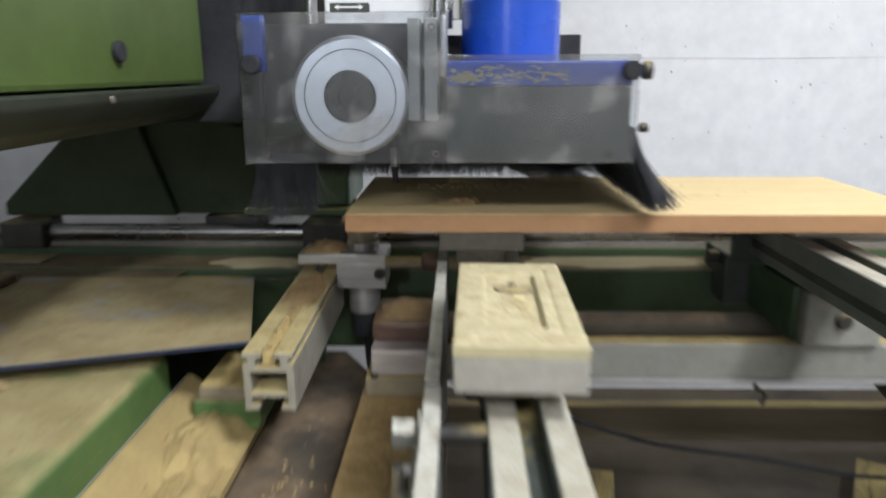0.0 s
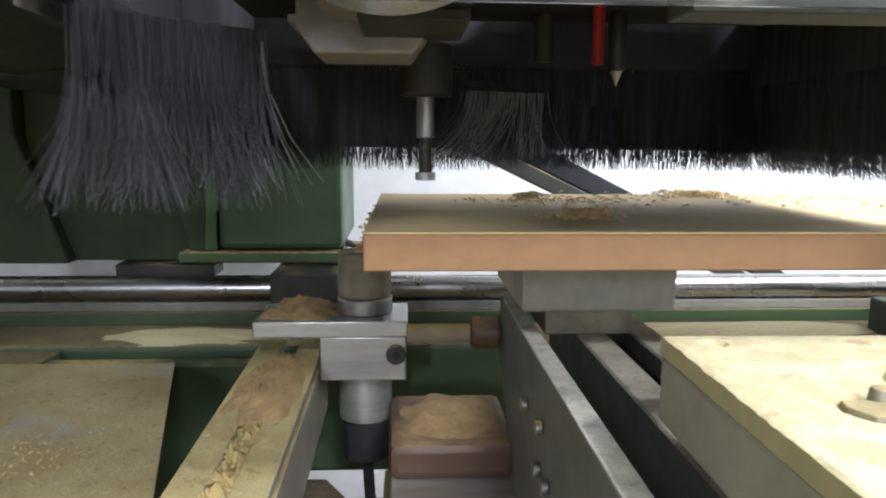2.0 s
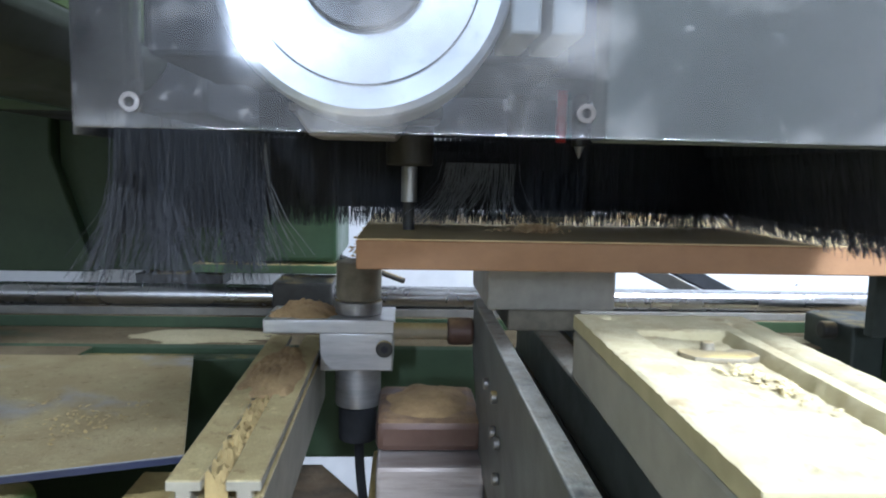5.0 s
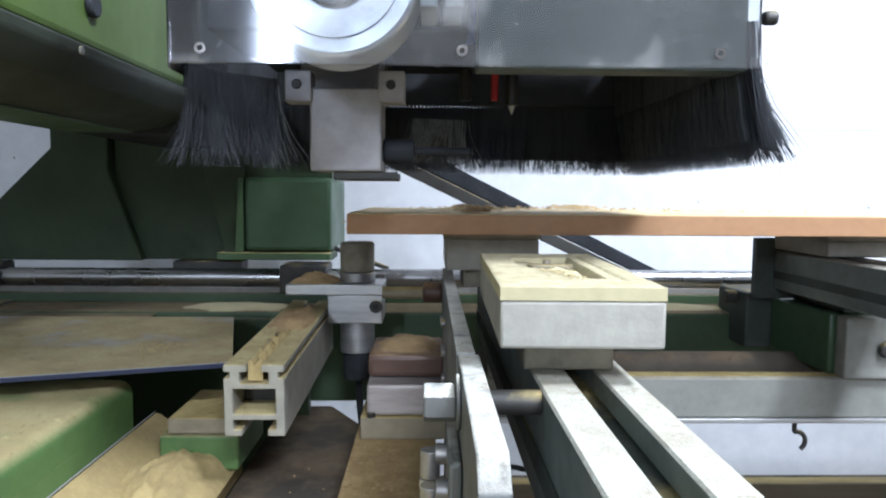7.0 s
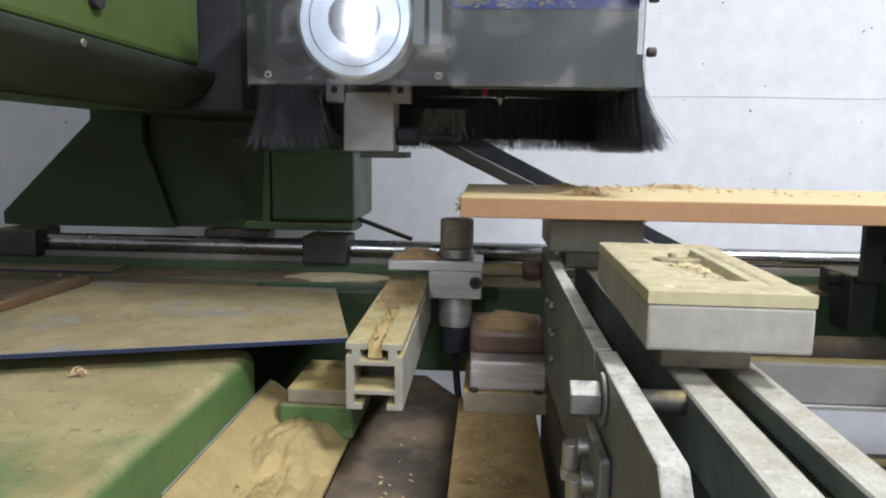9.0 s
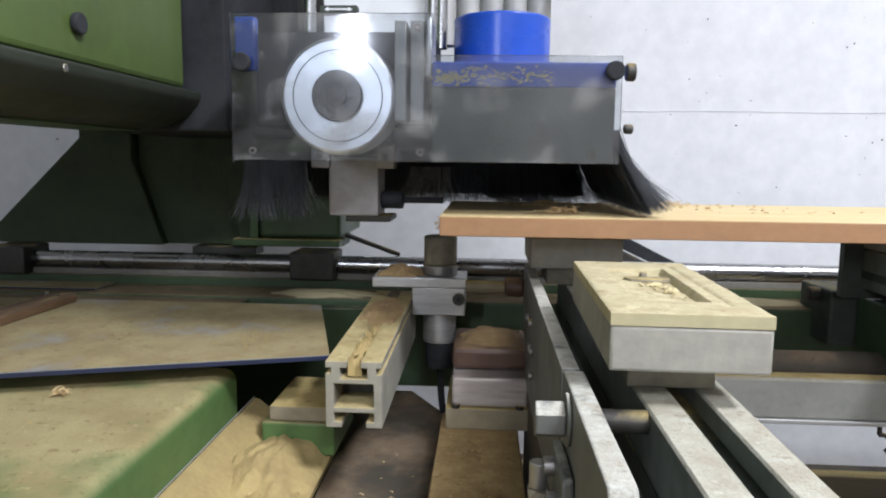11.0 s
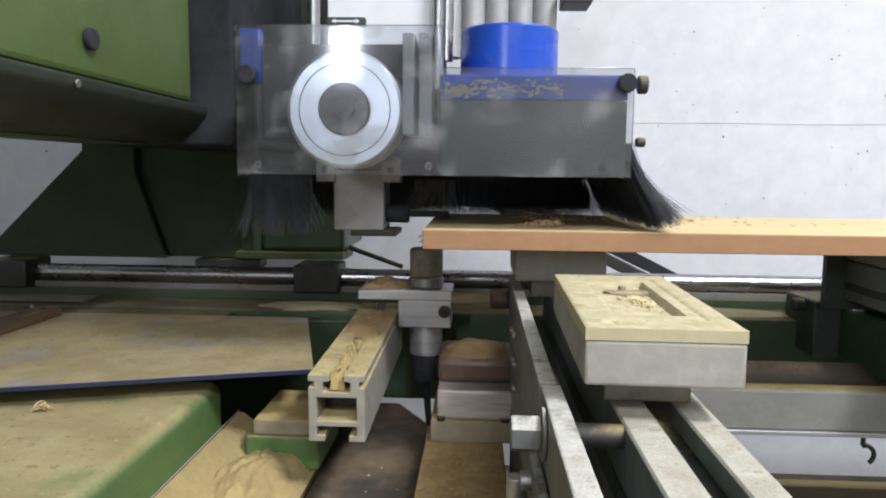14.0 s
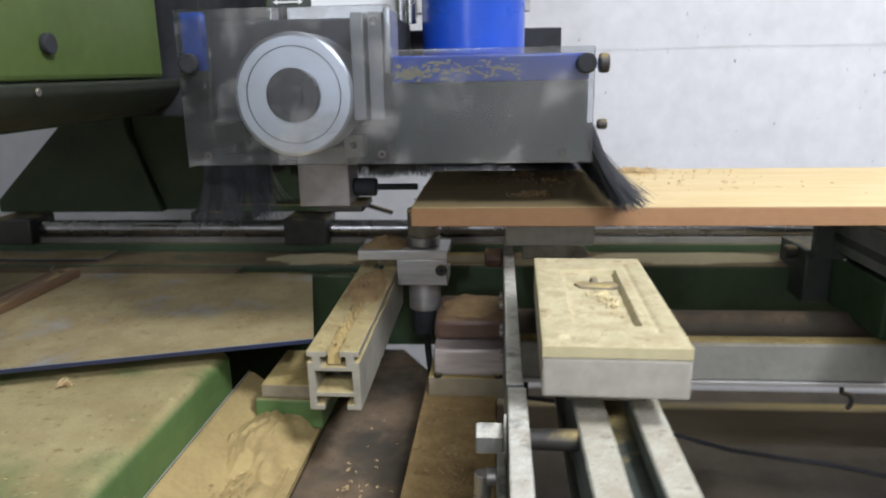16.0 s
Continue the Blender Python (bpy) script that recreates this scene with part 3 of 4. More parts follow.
def profile_beam():
    p = thing("aluminium_profile", (-.111, .9, .707, 1.4), "slotted aluminium profile with wood shavings in its groove", "profile")
    bm = bmesh.new()
    Y = .48
    extrude_cells(bm, ((-.040, -.028, 0, .079), (.028, .040, 0, .079), (-.028, .028, .022, .030), (-.028, .028, .064, .0715), (-.040, -.010, .087, .097), (.010, .040, .087, .097),
                       (-.028, -.017, 0, .009), (.017, .028, 0, .009), (-.032, -.019, .0715, .087), (.019, .032, .0715, .087)), 0, Y)
    part("extrusion", bm, "aluprof", p)
    # added dark blocks: they stand in for the shade deep inside the chambers
    one("inner_shade", "dark", p, (-.0275, .0275, .06, .066, .0305, .0635), 0, "added dark block standing in for the chamber's shade")
    one("inner_shade", "dark", p, (-.0275, .0275, .10, .106, .0095, .0215), 0, "added dark block standing in for the lower channel's shade")
    s = thing("stop_unit", (-.018, 1.335, .786), "aluminium clamp block holding a steel stop cylinder", "stop unit")
    ox, oy, oz = -.018, 1.335, .786
    bm = bmesh.new()
    box(bm, -.051, .051, -.048, .045, 0, .0535, bev=.002)
    part("clamp_block", bm, "aluclean", s)
    one("top_plate", "aluclean", s, (-.128, .053, -.052, .047, .0537, .0735), .002)
    tube("stop_sleeve", "steel", s, (0, 0, .0737), (0, 0, .093), .034, 40, .002, "bright steel collar")
    tube("stop_pin", "podmetal", s, (0, 0, .0935), (0, 0, .150), .0325, 40, .004, "worn brown stop pin")
    tube("cylinder_body", "aluclean", s, (0, 0, -.062), (0, 0, -.0005), .033, 40, .003, "polished cylinder body")
    tube("air_fitting", "black", s, (0, 0, -.115), (0, 0, -.0625), .028, 24, .003, "black fitting")
    tube("side_rod", "beigedust", s, (.0515, -.058, .0605), (.1255, -.058, .0605), .0115, 24, .001, "pale dusty rod")
    bm = bmesh.new()
    for k in range(8):
        a, b = k / 8, (k + 1) / 8
        cyl(bm, (.002 + .02 * a * a, 0, -.1155 - .16 * a), (.002 + .02 * b * b, 0, -.1155 - .16 * b), .007, 10)
    part("hose", bm, "black", s)
    bm = bmesh.new()
    cyl(bm, (.039, -.0485, .033), (.039, -.056, .033), .012, 20, bev=.002)
    sc = part("clamp_screw", bm, "dark", s)
    bm = bmesh.new()
    cyl(bm, (.039, -.0562, .033), (.039, -.0566, .033), .0055, 6)
    part("socket", bm, "black", sc)


profile_beam()


def centre_housing():
    h = thing("bearing_housing", (.078, 1.2, .652), "brown painted housing on a scratched steel base, heaped with sawdust", "housing")
    one("base", "beigedust", h, (-.072, .072, -.07, .12, -.032, .006), .003)
    one("slide", "scratched", h, (-.062, .070, -.064, .12, .0065, .060), .006, "scratched metal slide")
    one("body", "brown", h, (-.064, .072, -.025, .13, .061, .102), .010)
    for x in (-.054, .056):
        tube("bolt", "dark", h, (x, -.067, .0065), (x, -.067, .013), .007, 12)


centre_housing()


def worn_pad(bm, w, d, z, nx=56, ny=120):
    """A rubber pad with a sunken, dust-filled pocket, a shallow groove and a crumbling rim."""
    def step(a, b, v):
        v = max(0.0, min(1.0, (v - a) / (b - a)))
        return v * v * (3 - 2 * v)
    rows = []
    for i in range(nx + 1):
        row = []
        for j in range(ny + 1):
            x, y = -w / 2 + w * i / nx, d * j / ny
            n1, n2, n3 = (noise.noise(Vector((x * f, y * f, f))) for f in (45, 140, 420))
            h = .0118 + .0005 * n1 + .0003 * n2
            inside = min(.033 - abs(x + .003), .102 - abs(y - .160)) + .0012 * n2
            fill = .0026 * step(.03, -.03, x) + .0012 * n1 + .0007 * n2 + .0004 * n3
            h -= step(-.0015, .0028, inside) * (.0078 - fill)
            h -= .0022 * step(.004, .002, abs(x - .046)) * step(.036, .042, y) * step(.292, .286, y)
            h -= .0008 * step(.006, .0, x + w / 2 + .003 * n2) * step(.0, .3, n1) * step(.015, .04, y)
            for hx, hy in ((-.045, .022), (-.045, .300)):
                h -= .0025 * step(.008, .005, math.hypot(x - hx, y - hy))
            edge = min(i, nx - i, j, ny - j)
            h -= .0008 if edge == 0 else 0
            jx = .0004 * n2 if i in (0, nx) else 0
            row.append(bm.verts.new((x + jx, y, z + max(h, .001))))
        rows.append(row)
    for i in range(nx):
        for j in range(ny):
            bm.faces.new((rows[i][j], rows[i + 1][j], rows[i + 1][j + 1], rows[i][j + 1]))
    rim = [rows[i][0] for i in range(nx + 1)] + [rows[nx][j] for j in range(1, ny + 1)] + [rows[i][ny] for i in range(nx - 1, -1, -1)] + [rows[0][j] for j in range(ny - 1, 0, -1)]
    low = [bm.verts.new((v.co.x, v.co.y, z)) for v in rim]
    for k in range(len(rim)):
        n = (k + 1) % len(rim)
        bm.faces.new((rim[k], low[k], low[n], rim[n]))


def pod(at, w, d, body_h, pocket, label, neck=.033):
    p = thing("suction_pod", at, label, "suction pod", "suction pods")
    one("neck", "podmetal", p, (-w * .30, w * .30, d * .2, d * .85, 0, neck), min(.002, neck / 3))
    one("body", "podgrey", p, (-w / 2, w / 2, 0, d, neck + .0005, neck + .0005 + body_h), .003)
    z = neck + .0008 + body_h
    if pocket:
        bm = bmesh.new()
        worn_pad(bm, w, d, z)
        pd = part("pad", bm, "pad", p, "pale yellow worn pad with a sunken pocket full of dust")
        bm = bmesh.new()
        prism(bm, [(-.026, 0), (-.020, -.012), (.012, -.015), (.025, -.006), (.024, .008), (.012, .011), (.006, .006), (-.008, .006), (-.014, .011), (-.024, .009)], "z", 0, .0045, bev=.001)
        k = part("slot_plate", bm, "podmetal", pd)
        k.location = (.003, .208, z + .0048)
        bm = bmesh.new()
        cyl(bm, (0, 0, 0), (0, 0, .0085), .0055, 10, r2=.004, bev=.001)
        k = part("valve_stem", bm, "podmetal", pd)
        k.location = (.001, .222, z + .0048)
    else:
        one("pad", "podmetal", p, (-w / 2 - .004, w / 2 + .004, -.002, d, z, z + .016), .002)
    return p


def console(dx, plated=True):
    g = "support consoles"
    c = thing("console_beam", (.2575 + dx, .5, .76 if plated else .8498), "grey slotted aluminium console beam, pale with dust on top", "console beam", g)
    bm = bmesh.new()
    y0, y1 = -1.1, .83
    k = 1 if plated else .68
    cells = ((-.0445, -.012, .085, .108), (.0145, .0445, .085, .108), (-.0445, .0445, 0, .05), (-.0445, -.03, .05, .085), (.030, .0445, .05, .085))
    extrude_cells(bm, [(a[0], a[1], a[2] * k, a[3] * k) for a in cells], y0, y1, .002)
    part("extrusion", bm, "beam", c)
    # dark fill and dark side strip put the slots' shade into colour
    one("slot_shade", "groove", c, (-.0295, .0295, y0 + .002, y1 - .002, .0505 * k, .0835 * k))
    one("side_groove_shade", "groove", c, (-.0462, -.0448, y0 + .002, y1 - .002, .030 * k, .052 * k))
    if not plated:
        pod((.2245 + dx + .066, 1.15, .9235), .155, .185, .027, False, "low grey suction pod carrying the wooden board", .003)
        one("end_cap", "groove", c, (-.080, .046, .8305, .850, -.020, .098), .002, "dark upright end plate")
        return
    pod((.2245 + dx, 1.15, .8685), .155, .185, .052, False, "grey suction pod carrying the wooden board")
    one("carriage", "alu", c, (-.040, .055, .655, .80, -.041, -.0005), .004, "grey carriage block on the cross rail")
    p = thing("side_plate", (.154 + dx, .62, .74), "scuffed galvanised side plate bolted along the beam", "side plate", g)
    bm = bmesh.new()
    prism(bm, [(.006, -.015), (.006, .143), (.62, .149), (.645, .155), (.665, .148), (.667, .08), (.60, .02), (.60, -.04), (.40, -.04)], "x", -.010, .008, bev=.002)
    part("rear_plate", bm, "plate", p)
    bm = bmesh.new()
    prism(bm, [(0, -.05), (0, .143), (-.245, .143), (-.262, .125), (-.262, -.05)], "x", -.009, .011, bev=.002)
    part("front_plate", bm, "plate", p)
    for y, z in ((.40, .097), (.37, .060), (.405, .058), (.372, .022), (.47, .09)):
        bm = bmesh.new()
        cyl(bm, (-.0105, y, z), (-.017, y, z), .0065, 14, bev=.0015)
        part("rivet", bm, "steel", p)
    bm = bmesh.new()
    cyl(bm, (-.0095, -.06, .116), (-.013, -.06, .116), .0235, 28, bev=.001)
    w = part("washer", bm, "plate", p)
    bm = bmesh.new()
    cyl(bm, (-.0132, -.06, .116), (-.040, -.06, .116), .0165, 6, bev=.002)
    part("hex_bolt", bm, "plate", w, "large grey hex bolt head")
    one("lower_web", "pipe", p, (-.006, .006, -.6, .60, -.28, -.052), .002, "dark lower web")
    tube("spacer", "dark", p, (.0115, -.06, .116), (.0585, -.06, .116), .0105, 20)
    bm = bmesh.new()
    cyl(bm, (-.0105, .657, .107), (-.046, .657, .107), .019, 20, bev=.005)
    part("end_knob", bm, "brown", p, "brown round knob")
    for y, z in ((-.05, .068), (-.082, .050)):
        bm = bmesh.new()
        cyl(bm, (-.0095, y, z), (-.030, y, z), .009, 12, bev=.001)
        cyl(bm, (-.034, y, z + .004), (-.034, y, z - .020), .0085, 12, bev=.001)
        cyl(bm, (-.034, y, z - .0205), (-.034, y, z - .030), .0105, 6, bev=.001)
        part("air_fitting", bm, "steel", p, "small metal elbow air fitting")
    one("fitting_block", "plate", p, (-.020, -.0095, -.11, -.02, .0, .082), .003)


console(0)
console(.576, False)
pod((.246, .556, .8685, 0, 0, -1.3), .138, .318, .0405, True, "grey suction pod with pale yellow pad, filled with sawdust")


def right_slide():
    s = thing("console_slide", (.87, 1.2, .7195), "heavy grey slide block of the console on the cross rail", "slide block")
    one("front_block", "alu", s, (-.045, .10, -.055, -.022, .0, .105), .004)
    one("riser", "groove", s, (-.03, .02, -.02, .15, .1085, .130), .002)
    one("rear_block", "groove", s, (-.105, .06, .192, .33, .0, .113), .005)
    one("motor_box", "greentube", s, (-.055, .06, -.0215, .1895, .0, .108), .006, "dark green box")
    tube("bolt", "dark", s, (.022, -.056, .052), (.022, -.070, .052), .014, 20, .003)
    tube("rear_knob", "dark", s, (-.1055, .24, .098), (-.130, .24, .098), .015, 20, .004)
    one("foot", "alu", s, (-.03, .06, .15, .19, -.05, -.0005), .003)


right_slide()


# ---- the wooden panel ----
def panel():
    b = thing("board", (0, 1.0, .9705), "wooden board with reddish edge and pale face, lying on the pods", "board")
    bm = bmesh.new()
    box(bm, 0, .955, 0, .41, 0, .0285, bev=.0012, seg=1)
    part("core", bm, "woodside", b, "reddish brown board edge")
    bm = bmesh.new()
    box(bm, .0004, .9546, .0004, .4096, .0287, .0300, bev=.0004, seg=1)
    part("face", bm, "woodtop", b, "pale wooden face")
    curls("board_top_shavings", [(.05, .36, 1.18, 1.36, 1.001, 130), (.13, .24, 1.06, 1.12, 1.001, 70), (.2, .62, 1.3, 1.4, 1.001, 90), (.0, .9, 1.05, 1.4, 1.001, 50)],
          "loose wood shavings scattered on the board", seed=3)
    curls("shaving_heap", [(.16, .23, 1.07, 1.11, 1.001, 80), (.17, .21, 1.08, 1.10, 1.004, 50), (.33, .47, 1.34, 1.40, 1.001, 150), (.15, .21, 1.29, 1.34, 1.001, 80)], "small heap of curled shavings on the board", size=(.008, .016), seed=13)
    curls("board_end_shavings", [(-.012, .004, 1.0, 1.4, .985, 60), (-.011, .004, 1.02, 1.3, .972, 30)], "shavings clinging to the board's end", seed=8, size=(.004, .008))


panel()


# ---- sawdust ----
mound("sawdust_heap", -.322, -.168, .80, 1.10, .618, .042, "heap of sawdust on the tray", 2, "traydust", 64, .13)
mound("sawdust_heap", -.275, -.19, .50, .93, .620, .014, "sawdust spread on the tray", 5, "traydust", 64, .2)
mound("sawdust_heap", .022, .140, 1.185, 1.328, .753, .016, "thin heap of sawdust on the brown housing", 7, "browndust")
mound("sawdust_heap", -.146, -.045, 1.287, 1.378, .8595, .017, "wood chips heaped on the clamp block", 9, "browndust", rough=.3)
mound("sawdust_heap", -.1209, -.1011, .903, 1.30, .783, .019, "sawdust filling the profile's groove", 11, "traydust", rough=.8, flat=True)
mound("sawdust_heap", .33, .80, 1.475, 1.575, .779, .010, "pale sawdust on the machine bed", 16, "paddust")
mound("sawdust_heap", -.42, -.16, 1.470, 1.55, .779, .012, "pale drift of sawdust along the machine bed", 51, "paddust")
curls("pod_shavings", [(.235, .275, .69, .77, .9478, 60), (.25, .275, .64, .75, .9478, 40)], "pale shavings in the pod's pocket", "paleshaving", seed=9, size=(.002, .006))
curls("profile_shavings", [(-.125, -.097, .91, 1.20, .800, 70), (-.135, -.088, .93, 1.2, .8085, 45)], "curled shavings in the profile's groove", "traydust", seed=5, size=(.002, .007))
curls("profile_chips", [(-.130, -.092, .95, 1.30, .803, 80), (-.148, -.075, 1.12, 1.32, .814, 110)], "brown chips lying along the profile", "browndust", seed=25, size=(.002, .006))
mound("sawdust_heap", -.150, -.073, 1.10, 1.33, .8105, .010, "brown sawdust heaped over the profile's end", 41, "browndust", rough=.5)
curls("tray_chips", [(-.30, -.19, .55, 1.05, .636, 50), (.02, .12, .7, 1.0, .6205, 80), (.03, .08, .95, 1.08, .6205, 60)], "brown chips on the tray and board", "browndust", seed=26, size=(.003, .007))
curls("board_shavings", [(0, .13, .45, 1.18, .6205, 120), (-.26, -.19, .4, 0.92, .632, 60), (-.17, -.01, .5, 1.2, .576, 60)], "shavings on the boards below", seed=6)
curls("table_shavings", [(-1.0, -.25, .95, 1.36, .783, 50), (-.42, -.2, 1.0, 1.2, .783, 70), (-.62, -.45, 1.0, 1.12, .783, 18), (-1, -.36, .45, .9, .749, 110)], "shavings scattered on the table and sheet", "traydust", seed=7, size=(.002, .007))
curls("sheet_curl", [(-.535, -.505, .865, .885, .749, 14)], "large curled shaving on the table edge", seed=2, size=(.014, .024))


# ---- the gantry ----
gantry = thing("gantry", (0, 1.64, 0), "dark green gantry with a long arm, riding on a rod", "gantry")


def build_gantry():
    g = gantry
    Y = 1.64

    def gp(name, pts, y0, y1, material, label="", bev=.004):
        bm = bmesh.new()
        prism(bm, pts, "y", y0 - Y, y1 - Y, bev)
        return part(name, bm, material, g, label)
    # the column's shade is put into its darker green
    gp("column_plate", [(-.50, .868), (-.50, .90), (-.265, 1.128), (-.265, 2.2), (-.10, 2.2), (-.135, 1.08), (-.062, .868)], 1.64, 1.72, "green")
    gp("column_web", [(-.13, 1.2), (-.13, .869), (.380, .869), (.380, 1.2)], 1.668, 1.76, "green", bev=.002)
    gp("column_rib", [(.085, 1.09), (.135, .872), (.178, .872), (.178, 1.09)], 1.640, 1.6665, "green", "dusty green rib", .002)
    gp("rib_edge", [(.158, .8905), (.166, 1.062), (.1775, 1.062), (.1775, .8905)], 1.632, 1.6395, "greendark", "dusty pale edge of the rib", .001)
    gp("tube_end", [(.18, .892), (.18, 1.064), (.382, 1.064), (.382, .892)], 1.632, 1.90, "greentube", "square green tube end", .010)
    gp("tube_lip", [(.118, .872), (.118, .889), (.380, .889), (.380, .872)], 1.620, 1.667, "greendark", "dusty ledge", .003)
    gp("column_top", [(-.26, 1.2), (-.26, 2.4), (.50, 2.4), (.50, 1.2)], 1.73, 2.0, "dark", "dark upper column", .004)
    for x0, x1 in ((-.47, -.365), (.275, .380)):
        bm = bmesh.new()
        box(bm, x0, x1, 1.555 - Y, 1.66 - Y, .8015, .8665, bev=.005)
        part("foot", bm, "dark", g, "dark bearing block on the rod")
    bm = bmesh.new()
    box(bm, .01, .17, 1.64 - Y, 1.70 - Y, .846, .8665, bev=.002)
    part("middle_block", bm, "dark", g)
    bm = bmesh.new()
    box(bm, -.30, -.262, 1.9 - Y, 1.95 - Y, 1.0, 2.3, bev=.004)
    part("post", bm, "blue", g, "blue post behind the column")
    # diagonal hose support at the back
    for u in (0, 1):
        bm = bmesh.new()
        o = u * .10
        prism(bm, [(.44 + o, 1.13 - u * .012), (.515 + o, 1.13), (1.20 + o * .8, .80), (1.13 + o * .8, .80)], "y", 1.86 - Y, 1.90 - Y + .03 * u, .003)
        part("diagonal_brace", bm, "black" if u else "dark", g, "dark diagonal brace")
    bm = bmesh.new()
    cyl(bm, (.375, 1.70 - Y, .897), (.505, 1.78 - Y, .837), .006, 10)
    part("stay", bm, "dark", g, "thin dark stay")
    # arm reaching to the front
    bm = bmesh.new()
    prism(bm, [(-.01, 1.20), (-.01, 1.133), (.105, 1.133), (.155, 1.140), (.192, 1.158), (.213, 1.184), (.214, 1.199)], "y", .42 - Y, 1.22 - Y, .004)
    part("arm_rail", bm, "railshade", g, "rounded lower rail of the arm, underside shade put into its colour")
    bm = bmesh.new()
    # runs on unseen to the left, added to shade the sheet and gantry
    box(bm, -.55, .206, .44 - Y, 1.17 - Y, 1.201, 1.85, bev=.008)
    part("arm_panel", bm, "greenlit", g, "green arm cover, the light on it put into its colour")
    bm = bmesh.new()
    box(bm, -.01, .26, 1.221 - Y, 1.729 - Y, 1.13, 2.0, bev=.006)
    part("arm_rear", bm, "black", g, "black bellows side of the arm")
    tube("rail_screw", "steel", g, (.2145, .80 - Y, 1.188), (.2175, .80 - Y, 1.188), .005, 10, .001)
    tube("panel_bolt", "black", g, (.2062, .843 - Y, 1.248), (.216, .843 - Y, 1.248), .014, 20, .003, "black bolt in the arm cover")
    bm = bmesh.new()
    box(bm, -.008, .10, .43 - Y, 1.215 - Y, 1.1295, 1.1327, bev=.001)
    part("rail_lip", bm, "bed", g, "dull green strip under the rail")


build_gantry()

# ---- the machining head ----
head = thing("machining_head", (0, 0, 0), "machining head with scratched clear cover, blue motor and black bristle skirt", "machining head")


def bristles(name, a, b, z_top, length, n, flare, seed, parent, thick=.0011, fan=0.0, material="bristle"):
    """A comb of thin bristles between the points a and b (x, y), each leaning a little of its own."""
    rnd = random.Random(seed)
    verts, faces = [], []
    wild = .018 if fan else .003
    lean = [(rnd.gauss(0, wild), rnd.gauss(0, wild)) for _ in range(max(2, n // 45))]
    for i in range(n):
        u = rnd.random()
        tx, ty = lean[int(u * len(lean)) % len(lean)] if n < 1500 else (0, 0)
        x, y = a[0] + (b[0] - a[0]) * u, a[1] + (b[1] - a[1]) * u + rnd.gauss(0, .003)
        x += rnd.gauss(0, .003)
        L = length * rnd.uniform(.86, 1.04)
        dx, dy = flare[0] * rnd.uniform(.5, 1.25) + rnd.gauss(tx, .004 + .35 * wild), flare[1] * rnd.uniform(.5, 1.25) + rnd.gauss(ty, .004 + .35 * wild)
        dx += fan * (u - .5)
        k0 = len(verts)
        for s in range(4):
            f = s / 3
            r = thick * (1 - .55 * f) * .5
            p = (x + dx * f * f, y + dy * f * f, z_top - L * f)
            for q in range(3):
                an = q * 2.094
                verts.append((p[0] + r * math.cos(an), p[1] + r * math.sin(an), p[2]))
        for s in range(3):
            for q in range(3):
                c0, c1 = k0 + 3 * s + q, k0 + 3 * s + (q + 1) % 3
                faces.append((c0, c1, c1 + 3, c0 + 3))
    me = bpy.data.meshes.new(name)
    me.from_pydata(verts, [], faces)
    me.materials.append(M[material])
    ob = new(name, me)
    ob.parent = parent
    ob["kind"] = "stuff"
    return ob


